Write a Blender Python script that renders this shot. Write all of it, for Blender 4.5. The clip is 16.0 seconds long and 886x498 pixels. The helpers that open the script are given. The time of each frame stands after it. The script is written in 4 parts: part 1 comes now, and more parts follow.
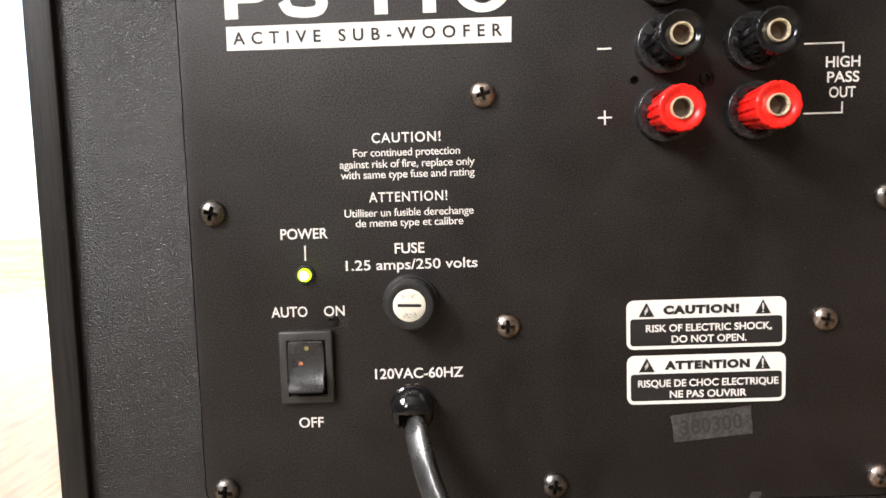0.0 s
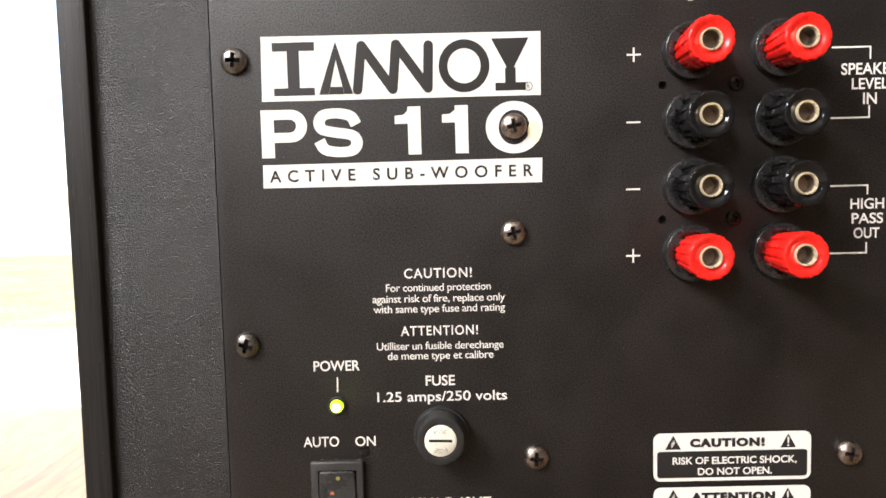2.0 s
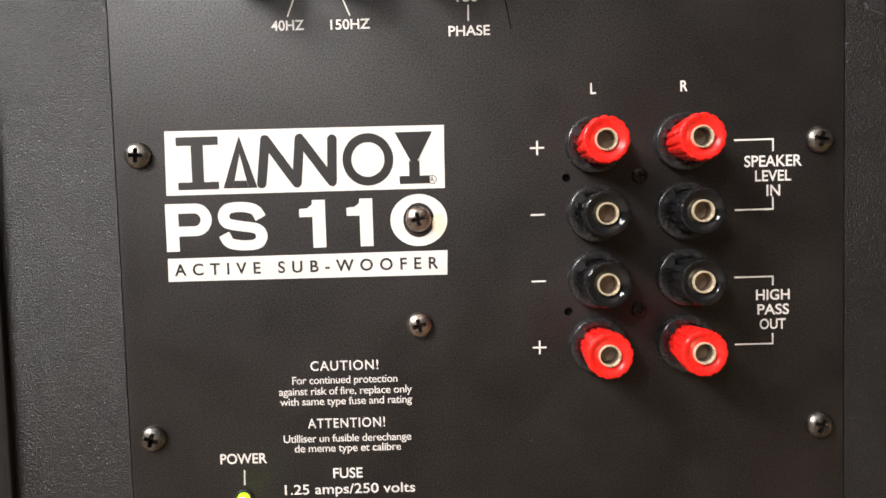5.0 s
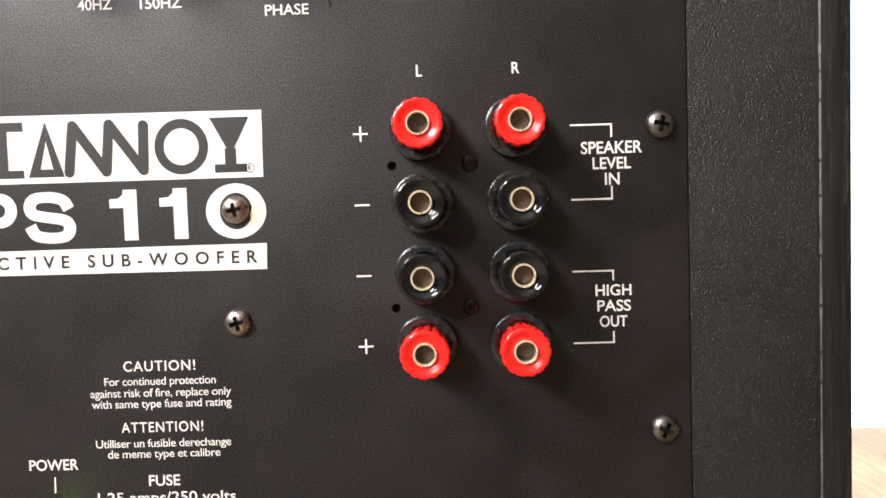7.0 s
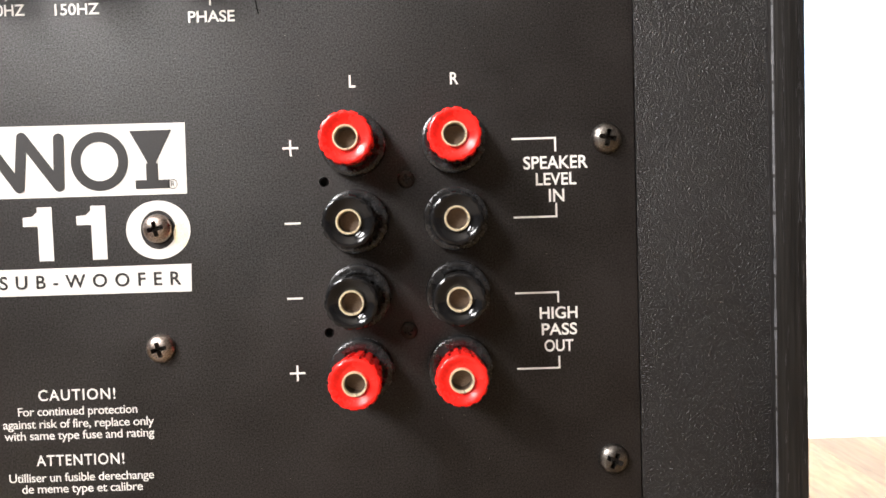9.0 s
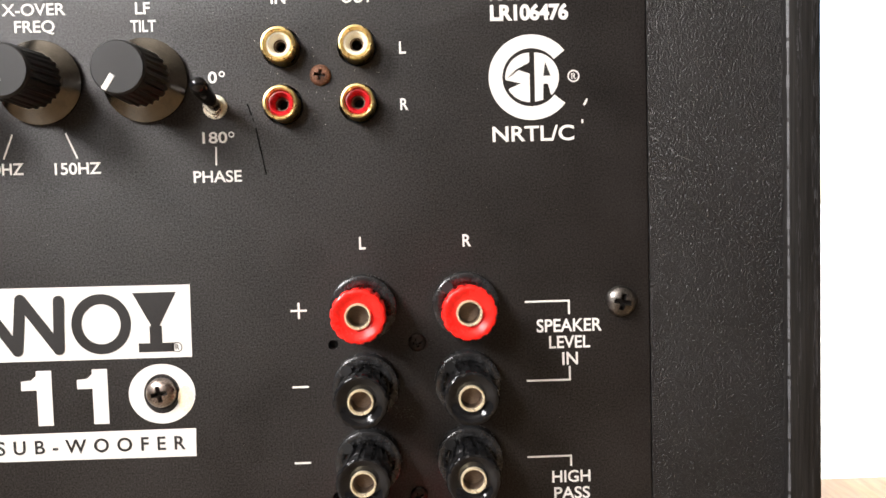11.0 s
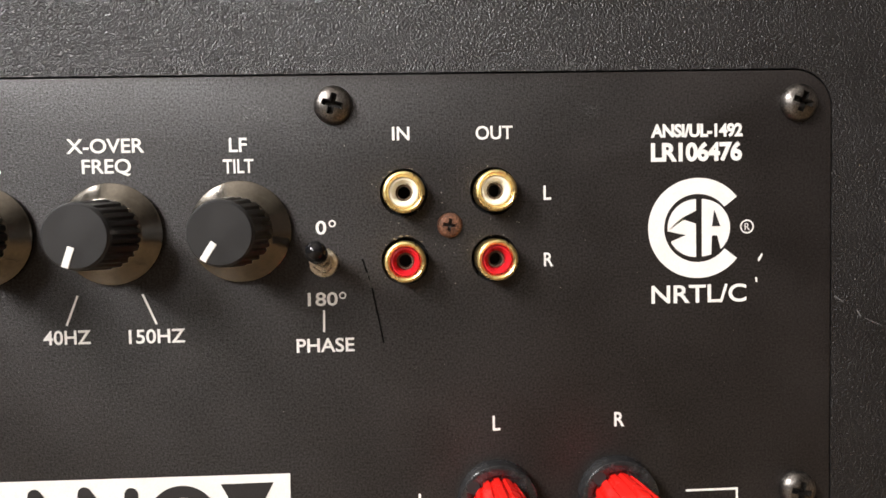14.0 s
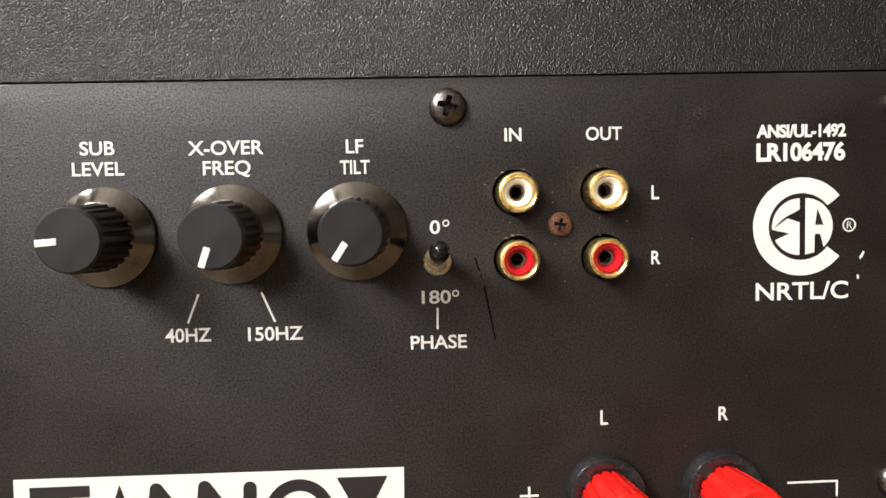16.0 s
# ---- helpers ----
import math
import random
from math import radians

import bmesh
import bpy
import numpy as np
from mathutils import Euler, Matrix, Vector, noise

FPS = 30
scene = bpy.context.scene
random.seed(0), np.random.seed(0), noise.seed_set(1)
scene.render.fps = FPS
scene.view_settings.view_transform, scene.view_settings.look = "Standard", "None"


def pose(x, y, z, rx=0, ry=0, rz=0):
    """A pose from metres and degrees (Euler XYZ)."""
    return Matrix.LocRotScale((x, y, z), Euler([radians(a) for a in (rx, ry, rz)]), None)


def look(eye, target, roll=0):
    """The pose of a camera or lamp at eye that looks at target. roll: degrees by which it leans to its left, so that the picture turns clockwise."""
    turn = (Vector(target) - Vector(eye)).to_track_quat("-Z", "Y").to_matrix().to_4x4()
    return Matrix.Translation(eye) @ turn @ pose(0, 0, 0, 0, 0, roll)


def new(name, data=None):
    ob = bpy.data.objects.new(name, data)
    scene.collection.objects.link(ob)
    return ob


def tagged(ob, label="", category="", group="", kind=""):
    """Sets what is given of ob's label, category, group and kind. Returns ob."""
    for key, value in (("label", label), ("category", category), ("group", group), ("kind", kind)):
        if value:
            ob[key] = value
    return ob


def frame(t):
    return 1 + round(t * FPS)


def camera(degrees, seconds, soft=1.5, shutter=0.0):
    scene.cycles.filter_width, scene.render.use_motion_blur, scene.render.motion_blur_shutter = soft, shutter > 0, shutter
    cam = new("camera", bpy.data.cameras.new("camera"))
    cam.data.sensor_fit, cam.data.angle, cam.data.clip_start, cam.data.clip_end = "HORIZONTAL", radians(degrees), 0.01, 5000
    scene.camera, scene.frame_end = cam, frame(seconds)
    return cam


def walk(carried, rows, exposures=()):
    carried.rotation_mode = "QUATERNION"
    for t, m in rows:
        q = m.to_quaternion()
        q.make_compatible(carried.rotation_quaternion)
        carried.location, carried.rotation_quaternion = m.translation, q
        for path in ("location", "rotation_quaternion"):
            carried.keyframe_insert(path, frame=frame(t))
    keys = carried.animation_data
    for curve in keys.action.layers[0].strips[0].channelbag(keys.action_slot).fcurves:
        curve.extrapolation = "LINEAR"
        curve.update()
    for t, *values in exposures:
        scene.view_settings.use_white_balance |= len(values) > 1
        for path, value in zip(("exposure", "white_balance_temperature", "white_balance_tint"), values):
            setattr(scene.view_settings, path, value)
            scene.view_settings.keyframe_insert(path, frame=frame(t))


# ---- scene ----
# The rear of an active subwoofer, filmed from a hand's width or two. Panel lies in y = 0, z is height over the floor.
cam = camera(63.0, 16.0, soft=1.6)
# seconds, eye in metres, yaw, pitch, roll in degrees
PATH = [
    (0, 0.00148, -0.20720, 0.15635, 0.576, -5.013, -1.832),
    (0.5, -0.00054, -0.20654, 0.16315, 0.794, -4.586, -1.461),
    (1, -0.00295, -0.20640, 0.17445, 0.815, -4.334, -1.380),
    (1.5, -0.00513, -0.20785, 0.18480, 0.660, -4.129, -1.319),
    (2, -0.00607, -0.20826, 0.19211, 0.655, -4.070, -1.443),
    (2.5, -0.01180, -0.20923, 0.20162, 0.598, -3.710, -1.447),
    (3, -0.00760, -0.20858, 0.20942, 0.717, -3.468, -1.544),
    (3.2, -0.00729, -0.20787, 0.21278, 0.439, -3.492, -1.634),
    (5.3, 0.02993, -0.20606, 0.21489, 0.528, -3.123, -1.729),
    (5.5, 0.03609, -0.20604, 0.21338, 0.616, -2.964, -1.769),
    (6, 0.04995, -0.20457, 0.21129, 0.881, -2.852, -1.988),
    (6.5, 0.06269, -0.19839, 0.21010, 0.862, -2.913, -2.190),
    (7, 0.07047, -0.19339, 0.20926, 0.784, -2.819, -1.774),
    (7.5, 0.07684, -0.18914, 0.21122, 0.598, -2.977, -1.649),
    (8, 0.08282, -0.18390, 0.20992, 0.343, -2.937, -1.615),
    (8.2, 0.08418, -0.18327, 0.21027, 0.169, -2.723, -1.720),
    (10.3, 0.08213, -0.18102, 0.23667, -0.528, -2.450, -1.752),
    (10.5, 0.08040, -0.17862, 0.24440, -0.884, -2.698, -1.606),
    (11, 0.07857, -0.17710, 0.25384, -1.296, -2.811, -1.591),
    (11.5, 0.07322, -0.17067, 0.26387, -1.739, -2.648, -1.388),
    (12, 0.06461, -0.16165, 0.27428, -1.715, -2.743, -1.202),
    (12.5, 0.05754, -0.15423, 0.27918, -2.038, -2.967, -1.112),
    (13, 0.05377, -0.14791, 0.28376, -2.608, -3.082, -1.210),
    (13.5, 0.04949, -0.14539, 0.28691, -2.744, -3.003, -1.242),
    (14, 0.04569, -0.14606, 0.29026, -2.729, -2.764, -1.194),
    (14.5, 0.03998, -0.14765, 0.29291, -2.586, -2.814, -1.242),
    (15, 0.03441, -0.14782, 0.29128, -2.474, -3.058, -1.279),
    (15.5, 0.02968, -0.14801, 0.29197, -2.531, -3.192, -1.221),
    (16, 0.02297, -0.14807, 0.29212, -2.646, -3.322, -1.321),
]


def aim(x, y, z, yaw, pitch, roll):
    a, b = radians(yaw), radians(pitch)
    return look((x, y, z), (x - math.sin(a) * math.cos(b), y + math.cos(a) * math.cos(b), z + math.sin(b)), roll)


walk(cam, [(t, aim(*row)) for t, *row in PATH], exposures=[(0.0, 3.06), (2.0, 3.0), (3.2, 2.82), (6.0, 3.02), (8.0, 3.12), (11.5, 3.06), (13.5, 2.9), (16.0, 2.84)])

# ---------------------------------------------------------------- light
world = bpy.data.worlds.new("world")
scene.world = world
world.use_nodes = True
wn = world.node_tree.nodes
sky = wn.new("ShaderNodeTexSky")
sky.sky_type, sky.sun_disc = "NISHITA", False
sky.sun_elevation, sky.sun_rotation = radians(70), radians(-27)
wn["Background"].inputs["Strength"].default_value = 0.08
world.node_tree.links.new(sky.outputs["Color"], wn["Background"].inputs["Color"])


def area_light(name, eye, target, width, height, watts, colour):
    data = bpy.data.lights.new(name, "AREA")
    data.shape, data.size, data.size_y, data.energy, data.color = "RECTANGLE", width, height, watts, colour
    ob = new(name, data)
    ob.matrix_world = look(eye, target)
    return ob


# daylight from two unseen side windows at the left, the farther one added for sheen, and the sun through a glazed door
# behind the subwoofer
WIN_X, WIN_Z0, WIN_Z1 = -1.30, 1.10, 1.95
WINDOWS = [(-1.50, -0.72, 20), (-3.30, -2.35, 15)]
DOOR_X0, DOOR_MID, DOOR_X1, DOOR_Z = -1.22, -0.10, 1.02, 2.05
for y0, y1, watts in WINDOWS:
    eye = (WIN_X - 0.02, (y0 + y1) / 2, (WIN_Z0 + WIN_Z1) / 2)
    area_light("window_daylight", eye, (2.0, eye[1], eye[2]), y1 - y0, WIN_Z1 - WIN_Z0, watts, (1.0, 0.965, 0.955))
sun_data = bpy.data.lights.new("sun", "SUN")
sun_data.energy, sun_data.angle, sun_data.color = 1.7, radians(0.53), (1.0, 0.96, 0.90)
new("sun", sun_data).matrix_world = look((-0.15, 0.30, 1.0), (0, 0, 0))

# ---------------------------------------------------------------- materials


def material(name, colour, rough=0.5, metal=0.0, tone=0.15, tone_scale=60.0, bump=0.0, bump_scale=3000.0, bump_dist=0.0001, stretch=(1, 1, 1), rough_var=0.08, coat=0.0, random_tone=0.0, specular=0.5):
    """A painted, moulded or metal surface: tone and gloss vary coarsely, relief finely."""
    m = bpy.data.materials.new(name)
    m.use_nodes = True
    t = m.node_tree
    bs = t.nodes["Principled BSDF"]
    bs.inputs["Metallic"].default_value = metal
    bs.inputs["Coat Weight"].default_value = coat
    bs.inputs["Coat Roughness"].default_value = 0.08
    bs.inputs["Specular IOR Level"].default_value = specular
    co = t.nodes.new("ShaderNodeTexCoord")
    mp = t.nodes.new("ShaderNodeMapping")
    mp.inputs["Scale"].default_value = stretch
    t.links.new(co.outputs["Object"], mp.inputs["Vector"])

    def noise_node(scale, detail, rough_=0.6):
        n = t.nodes.new("ShaderNodeTexNoise")
        n.inputs["Scale"].default_value, n.inputs["Detail"].default_value, n.inputs["Roughness"].default_value = scale, detail, rough_
        t.links.new(mp.outputs["Vector"], n.inputs["Vector"])
        return n

    coarse, fine = noise_node(tone_scale, 5), noise_node(bump_scale, 2)
    ramp = t.nodes.new("ShaderNodeMapRange")
    ramp.inputs["From Min"].default_value, ramp.inputs["From Max"].default_value = 0.3, 0.7
    ramp.inputs["To Min"].default_value, ramp.inputs["To Max"].default_value = 1 - tone, 1 + tone
    t.links.new(coarse.outputs["Fac"], ramp.inputs["Value"])
    grain = t.nodes.new("ShaderNodeMapRange")
    grain.inputs["From Min"].default_value, grain.inputs["From Max"].default_value = 0.25, 0.75
    grain.inputs["To Min"].default_value, grain.inputs["To Max"].default_value = 1 - 1.4 * tone, 1 + 1.4 * tone
    t.links.new(fine.outputs["Fac"], grain.inputs["Value"])
    mul = t.nodes.new("ShaderNodeMath")
    mul.operation = "MULTIPLY"
    t.links.new(ramp.outputs["Result"], mul.inputs[0])
    t.links.new(grain.outputs["Result"], mul.inputs[1])
    last = mul
    if random_tone:
        info = t.nodes.new("ShaderNodeObjectInfo")
        rr = t.nodes.new("ShaderNodeMapRange")
        rr.inputs["To Min"].default_value, rr.inputs["To Max"].default_value = 1 - random_tone, 1 + random_tone
        t.links.new(info.outputs["Random"], rr.inputs["Value"])
        m2 = t.nodes.new("ShaderNodeMath")
        m2.operation = "MULTIPLY"
        t.links.new(mul.outputs[0], m2.inputs[0])
        t.links.new(rr.outputs["Result"], m2.inputs[1])
        last = m2
    hue = t.nodes.new("ShaderNodeVectorMath")
    hue.operation = "SCALE"
    hue.inputs[0].default_value = colour
    t.links.new(last.outputs[0], hue.inputs["Scale"])
    t.links.new(hue.outputs["Vector"], bs.inputs["Base Color"])
    rv = t.nodes.new("ShaderNodeMapRange")
    rv.inputs["From Min"].default_value, rv.inputs["From Max"].default_value = 0.3, 0.7
    rv.inputs["To Min"].default_value, rv.inputs["To Max"].default_value = max(0.03, rough - rough_var), min(1.0, rough + rough_var)
    t.links.new(coarse.outputs["Fac"], rv.inputs["Value"])
    t.links.new(rv.outputs["Result"], bs.inputs["Roughness"])
    if bump:
        bp = t.nodes.new("ShaderNodeBump")
        bp.inputs["Strength"].default_value, bp.inputs["Distance"].default_value = bump, bump_dist
        t.links.new(fine.outputs["Fac"], bp.inputs["Height"])
        t.links.new(bp.outputs["Normal"], bs.inputs["Normal"])
    return m


def vinyl_material():
    """Black pebble-grained vinyl: crumpled cells under half a millimetre wide."""
    m = material("pebbled_vinyl", (0.0065, 0.0060, 0.0062), 0.37, tone=0.25, tone_scale=40, specular=0.56, bump=0.0, rough_var=0.05)
    t = m.node_tree
    co = next(n for n in t.nodes if n.bl_idname == "ShaderNodeMapping")
    cells = t.nodes.new("ShaderNodeTexVoronoi")
    cells.inputs["Scale"].default_value = 2800
    crumple = t.nodes.new("ShaderNodeTexNoise")
    crumple.inputs["Scale"].default_value, crumple.inputs["Detail"].default_value = 1900, 2
    for n in (cells, crumple):
        t.links.new(co.outputs["Vector"], n.inputs["Vector"])
    both = t.nodes.new("ShaderNodeMath")
    both.operation = "MULTIPLY_ADD"
    both.inputs[1].default_value = -1.2
    t.links.new(crumple.outputs["Fac"], both.inputs[0])
    t.links.new(cells.outputs["Distance"], both.inputs[2])
    bp = t.nodes.new("ShaderNodeBump")
    bp.invert = True
    bp.inputs["Strength"].default_value, bp.inputs["Distance"].default_value = 0.75, 0.00026
    t.links.new(both.outputs[0], bp.inputs["Height"])
    t.links.new(bp.outputs["Normal"], t.nodes["Principled BSDF"].inputs["Normal"])
    return m


def glow_material(name, colour, strength):
    m = bpy.data.materials.new(name)
    m.use_nodes = True
    bs = m.node_tree.nodes["Principled BSDF"]
    bs.inputs["Base Color"].default_value = (*colour, 1)
    bs.inputs["Emission Color"].default_value = (*colour, 1)
    bs.inputs["Emission Strength"].default_value = strength
    bs.inputs["Roughness"].default_value = 0.2
    return m


PANEL = material("black_panel_enamel", (0.0135, 0.0112, 0.0103), 0.42, tone=0.30, tone_scale=45, bump=1.0, bump_scale=3300, bump_dist=0.00012, specular=0.38, rough_var=0.06)
nodes, links = PANEL.node_tree.nodes, PANEL.node_tree.links
grit = nodes.new("ShaderNodeTexNoise")
grit.inputs["Scale"].default_value, grit.inputs["Detail"].default_value = 2300, 3
gloss = nodes.new("ShaderNodeMapRange")
gloss.inputs["From Min"].default_value, gloss.inputs["From Max"].default_value = 0.3, 0.7
gloss.inputs["To Min"].default_value, gloss.inputs["To Max"].default_value = 0.15, 0.62
links.new(next(n for n in nodes if n.bl_idname == "ShaderNodeMapping").outputs["Vector"], grit.inputs["Vector"])
links.new(grit.outputs["Fac"], gloss.inputs["Value"])
links.new(gloss.outputs["Result"], nodes["Principled BSDF"].inputs["Specular IOR Level"])
VINYL = vinyl_material()
TRIM = material("black_ash_foil", (0.0125, 0.0115, 0.0108), 0.48, specular=0.32, tone=0.4, tone_scale=30, bump=0.5, bump_scale=1400, bump_dist=0.0002, stretch=(1, 1, 0.03))
INK = material("white_screen_ink", (0.74, 0.72, 0.68), 0.6, tone=0.05, tone_scale=150, bump=0.1)
DARK_INK = material("black_screen_ink", (0.0130, 0.0116, 0.0112), 0.5, tone=0.16, tone_scale=45, bump=0.3, bump_scale=2600)
GREY_INK = material("grey_moulded_lettering", (0.30, 0.29, 0.25), 0.6)
BLACK_GLOSS = material("glossy_black_plastic", (0.007, 0.007, 0.0075), 0.12, specular=0.45, tone=0.2, tone_scale=200, bump=0.05, bump_scale=900, rough_var=0.05)
BLACK_SATIN = material("satin_black_plastic", (0.018, 0.018, 0.018), 0.36, tone=0.2, tone_scale=200, bump=0.1, bump_scale=4000)
BLACK_MATT = material("matt_black_plastic", (0.012, 0.0114, 0.0111), 0.45, specular=0.38, tone=0.15, tone_scale=200, bump=0.2, bump_scale=5000)
SWITCH_FRAME = material("grained_black_nylon", (0.030, 0.029, 0.028), 0.42, tone=0.2, tone_scale=150, bump=0.4, bump_scale=2500)
RED = material("glossy_red_plastic", (0.82, 0.016, 0.011), 0.26, tone=0.08, tone_scale=180, bump=0.05, bump_scale=1200)
BORE = material("dark_bronze_bore", (0.21, 0.155, 0.115), 0.5, metal=0.6, tone=0.2, tone_scale=400)
ANODISED = material("dark_anodised_metal", (0.165, 0.151, 0.13), 0.18, metal=1.0, tone=0.12, tone_scale=300, bump=0.05, bump_scale=1500)
BRASS = material("pale_plated_brass", (0.86, 0.74, 0.52), 0.3, metal=0.6, tone=0.12, tone_scale=400, bump=0.1)
GOLD = material("gold_plating", (0.97, 0.72, 0.31), 0.30, metal=1.0, tone=0.15, tone_scale=400, bump=0.15, bump_scale=1500)
STEEL = material("nickel_plated_steel", (0.74, 0.66, 0.52), 0.3, metal=1.0, tone=0.2, tone_scale=500, bump=0.1)
SCREW_DARK = material("blackened_screw_steel", (0.20, 0.185, 0.17), 0.36, metal=1.0, tone=0.4, tone_scale=450, bump=0.25, bump_scale=2500, random_tone=0.25)
# small screws: the shade between the posts is put into this dark colour
SCREW_SHADED = material("shaded_screw_steel", (0.045, 0.038, 0.034), 0.45, metal=1.0, tone=0.4, tone_scale=450, bump=0.25, bump_scale=2500)
SCREW_WORN = material("worn_nickel_screw", (0.38, 0.32, 0.285), 0.34, metal=1.0, tone=0.4, tone_scale=400, bump=0.3, bump_scale=2200, random_tone=0.2)
SCREW_RUST = material("rusty_screw", (0.16, 0.075, 0.045), 0.6, metal=0.6, tone=0.5, tone_scale=700, bump=0.5, bump_scale=2500)
HOLE = material("dark_cavity", (0.006, 0.006, 0.006), 0.8)
WHITE_PLASTIC = material("ivory_plastic", (0.86, 0.80, 0.65), 0.35, tone=0.06, tone_scale=300)
RED_PLASTIC = material("deep_red_plastic", (0.50, 0.012, 0.018), 0.3, tone=0.1, tone_scale=300)
FUSE_CREAM = material("cream_plastic_disc", (0.74, 0.70, 0.58), 0.5, tone=0.06, tone_scale=300, bump=0.1)
CORD = material("black_pvc_cord", (0.026, 0.026, 0.027), 0.25, specular=1.0, tone=0.2, tone_scale=120, bump=0.1, bump_scale=600)
TAPE = material("worn_label_tape", (0.050, 0.046, 0.043), 0.42, tone=0.35, tone_scale=220, bump=0.3, bump_scale=900)
TAPE_INK = material("faded_stamp_ink", (0.030, 0.028, 0.027), 0.6)
ORANGE = material("orange_dot_paint", (0.52, 0.17, 0.08), 0.5)
YELLOW = material("yellow_dot_paint", (0.26, 0.23, 0.06), 0.5)
LED = glow_material("lit_green_led", (0.34, 0.85, 0.01), 0.6)
LED_CORE = glow_material("led_die_glow", (0.72, 1.0, 0.16), 6.0)
DUST = material("pale_dust", (0.26, 0.245, 0.22), 0.9)
DUST_DIM = material("worn_grey_grain", (0.10, 0.098, 0.095), 0.7)
COLLAR = material("rubbed_black_collar", (0.016, 0.016, 0.0165), 0.24, specular=0.6, tone=0.35, tone_scale=350, bump=0.15, bump_scale=1500)
ROCKER_BLACK = material("polished_black_nylon", (0.022, 0.022, 0.022), 0.28, specular=0.6, tone=0.2, tone_scale=200, bump=0.08, bump_scale=1500)
# grey for the worn grain streaks and for the painted edge highlight
WEAR_AND_GLINT = material("worn_foil_and_edge_glint", (0.060, 0.060, 0.064), 0.45, tone=0.4, tone_scale=120)
SLOT_BROWN = material("brown_slot_floor", (0.26, 0.18, 0.12), 0.6)
CRUMB = material("tan_dirt", (0.20, 0.165, 0.11), 0.9)
STAIN = material("yellowed_glue_smear", (0.82, 0.74, 0.52), 0.5)
PEN = material("black_pen_line", (0.004, 0.004, 0.004), 0.8, specular=0.05)
RUBBER = material("black_rubber", (0.02, 0.02, 0.02), 0.8, bump=0.2)
PLASTER = material("cream_wall_paint", (0.82, 0.81, 0.77), 0.8, tone=0.04, tone_scale=4, bump=0.15, bump_scale=180, bump_dist=0.0006)
# ceiling is never in view; its grey is lowered to weaken ambient light
CEILING = material("low_bounce_ceiling", (0.30, 0.28, 0.25), 0.85, tone=0.04, tone_scale=5)
WHITE_PAINT = material("white_gloss_paint", (0.82, 0.81, 0.78), 0.4, tone=0.03, tone_scale=10)
# unseen walls: taupe set very dark so little light bounces onto the panel
DARK_WALL = material("low_bounce_wall_taupe", (0.075, 0.058, 0.045), 0.8, tone=0.05, tone_scale=4, bump=0.15, bump_scale=180, bump_dist=0.0006)
PAVING = material("pale_stone_paving", (0.55, 0.53, 0.47), 0.8, tone=0.15, tone_scale=6, bump=0.3, bump_scale=120, bump_dist=0.001)
LAWN = material("dry_mown_grass", (0.26, 0.29, 0.12), 0.9, tone=0.4, tone_scale=8, bump=0.5, bump_scale=90, bump_dist=0.01)
GLASS = bpy.data.materials.new("clear_glass")
GLASS.use_nodes = True
for key, value in (("Transmission Weight", 1.0), ("Roughness", 0.0), ("IOR", 1.45)):
    GLASS.node_tree.nodes["Principled BSDF"].inputs[key].default_value = value
OAK = material("light_oak_board", (0.135, 0.088, 0.044), 0.5, tone=0.3, tone_scale=26, bump=0.2, bump_scale=160, bump_dist=0.0006, stretch=(1, 0.12, 1), random_tone=0.14)

# ---------------------------------------------------------------- builders (millimetres)
MM = 0.001
ORIGIN = {}


def mesh_of(name, bm, mat, sharp=38):
    bmesh.ops.recalc_face_normals(bm, faces=bm.faces)
    for v in bm.verts:
        v.co *= MM
    me = bpy.data.meshes.new(name)
    bm.to_mesh(me)
    bm.free()
    for p in me.polygons:
        p.use_smooth = True
    me.set_sharp_from_angle(angle=radians(sharp))
    me.materials.append(mat)
    return me


def share(name, mesh, parent, at=(0, 0, 0), rot=(0, 0, 0), label=""):
    """One object on a mesh, at a place in millimetres of the world, under its parent."""
    ob = new(name, mesh)
    ORIGIN[ob.name] = Vector(at)
    ob.location = (Vector(at) - ORIGIN.get(parent.name, Vector())) * MM if parent else Vector(at) * MM
    ob.rotation_euler = [radians(a) for a in rot]
    ob.parent = parent
    return tagged(ob, label)


def part(name, bm, mat, parent, label="", at=(0, 0, 0), rot=(0, 0, 0), sharp=38):
    return share(name, mesh_of(name, bm, mat, sharp), parent, at, rot, label)


def thing(name, at, label, category):
    ob = new(name)
    ob.empty_display_size = 0.05
    ob.location = Vector(at) * MM
    ORIGIN[ob.name] = Vector(at)
    return tagged(ob, label, category)


def box(x0, x1, y0, y1, z0, z1, bevel=0.0, segs=2):
    bm = bmesh.new()
    bmesh.ops.create_cube(bm, size=1)
    for v in bm.verts:
        v.co = Vector(((x0 + x1) / 2 + v.co.x * (x1 - x0), (y0 + y1) / 2 + v.co.y * (y1 - y0), (z0 + z1) / 2 + v.co.z * (z1 - z0)))
    if bevel:
        bmesh.ops.bevel(bm, geom=bm.edges[:], offset=bevel, segments=segs, profile=0.5, affect="EDGES")
    return bm


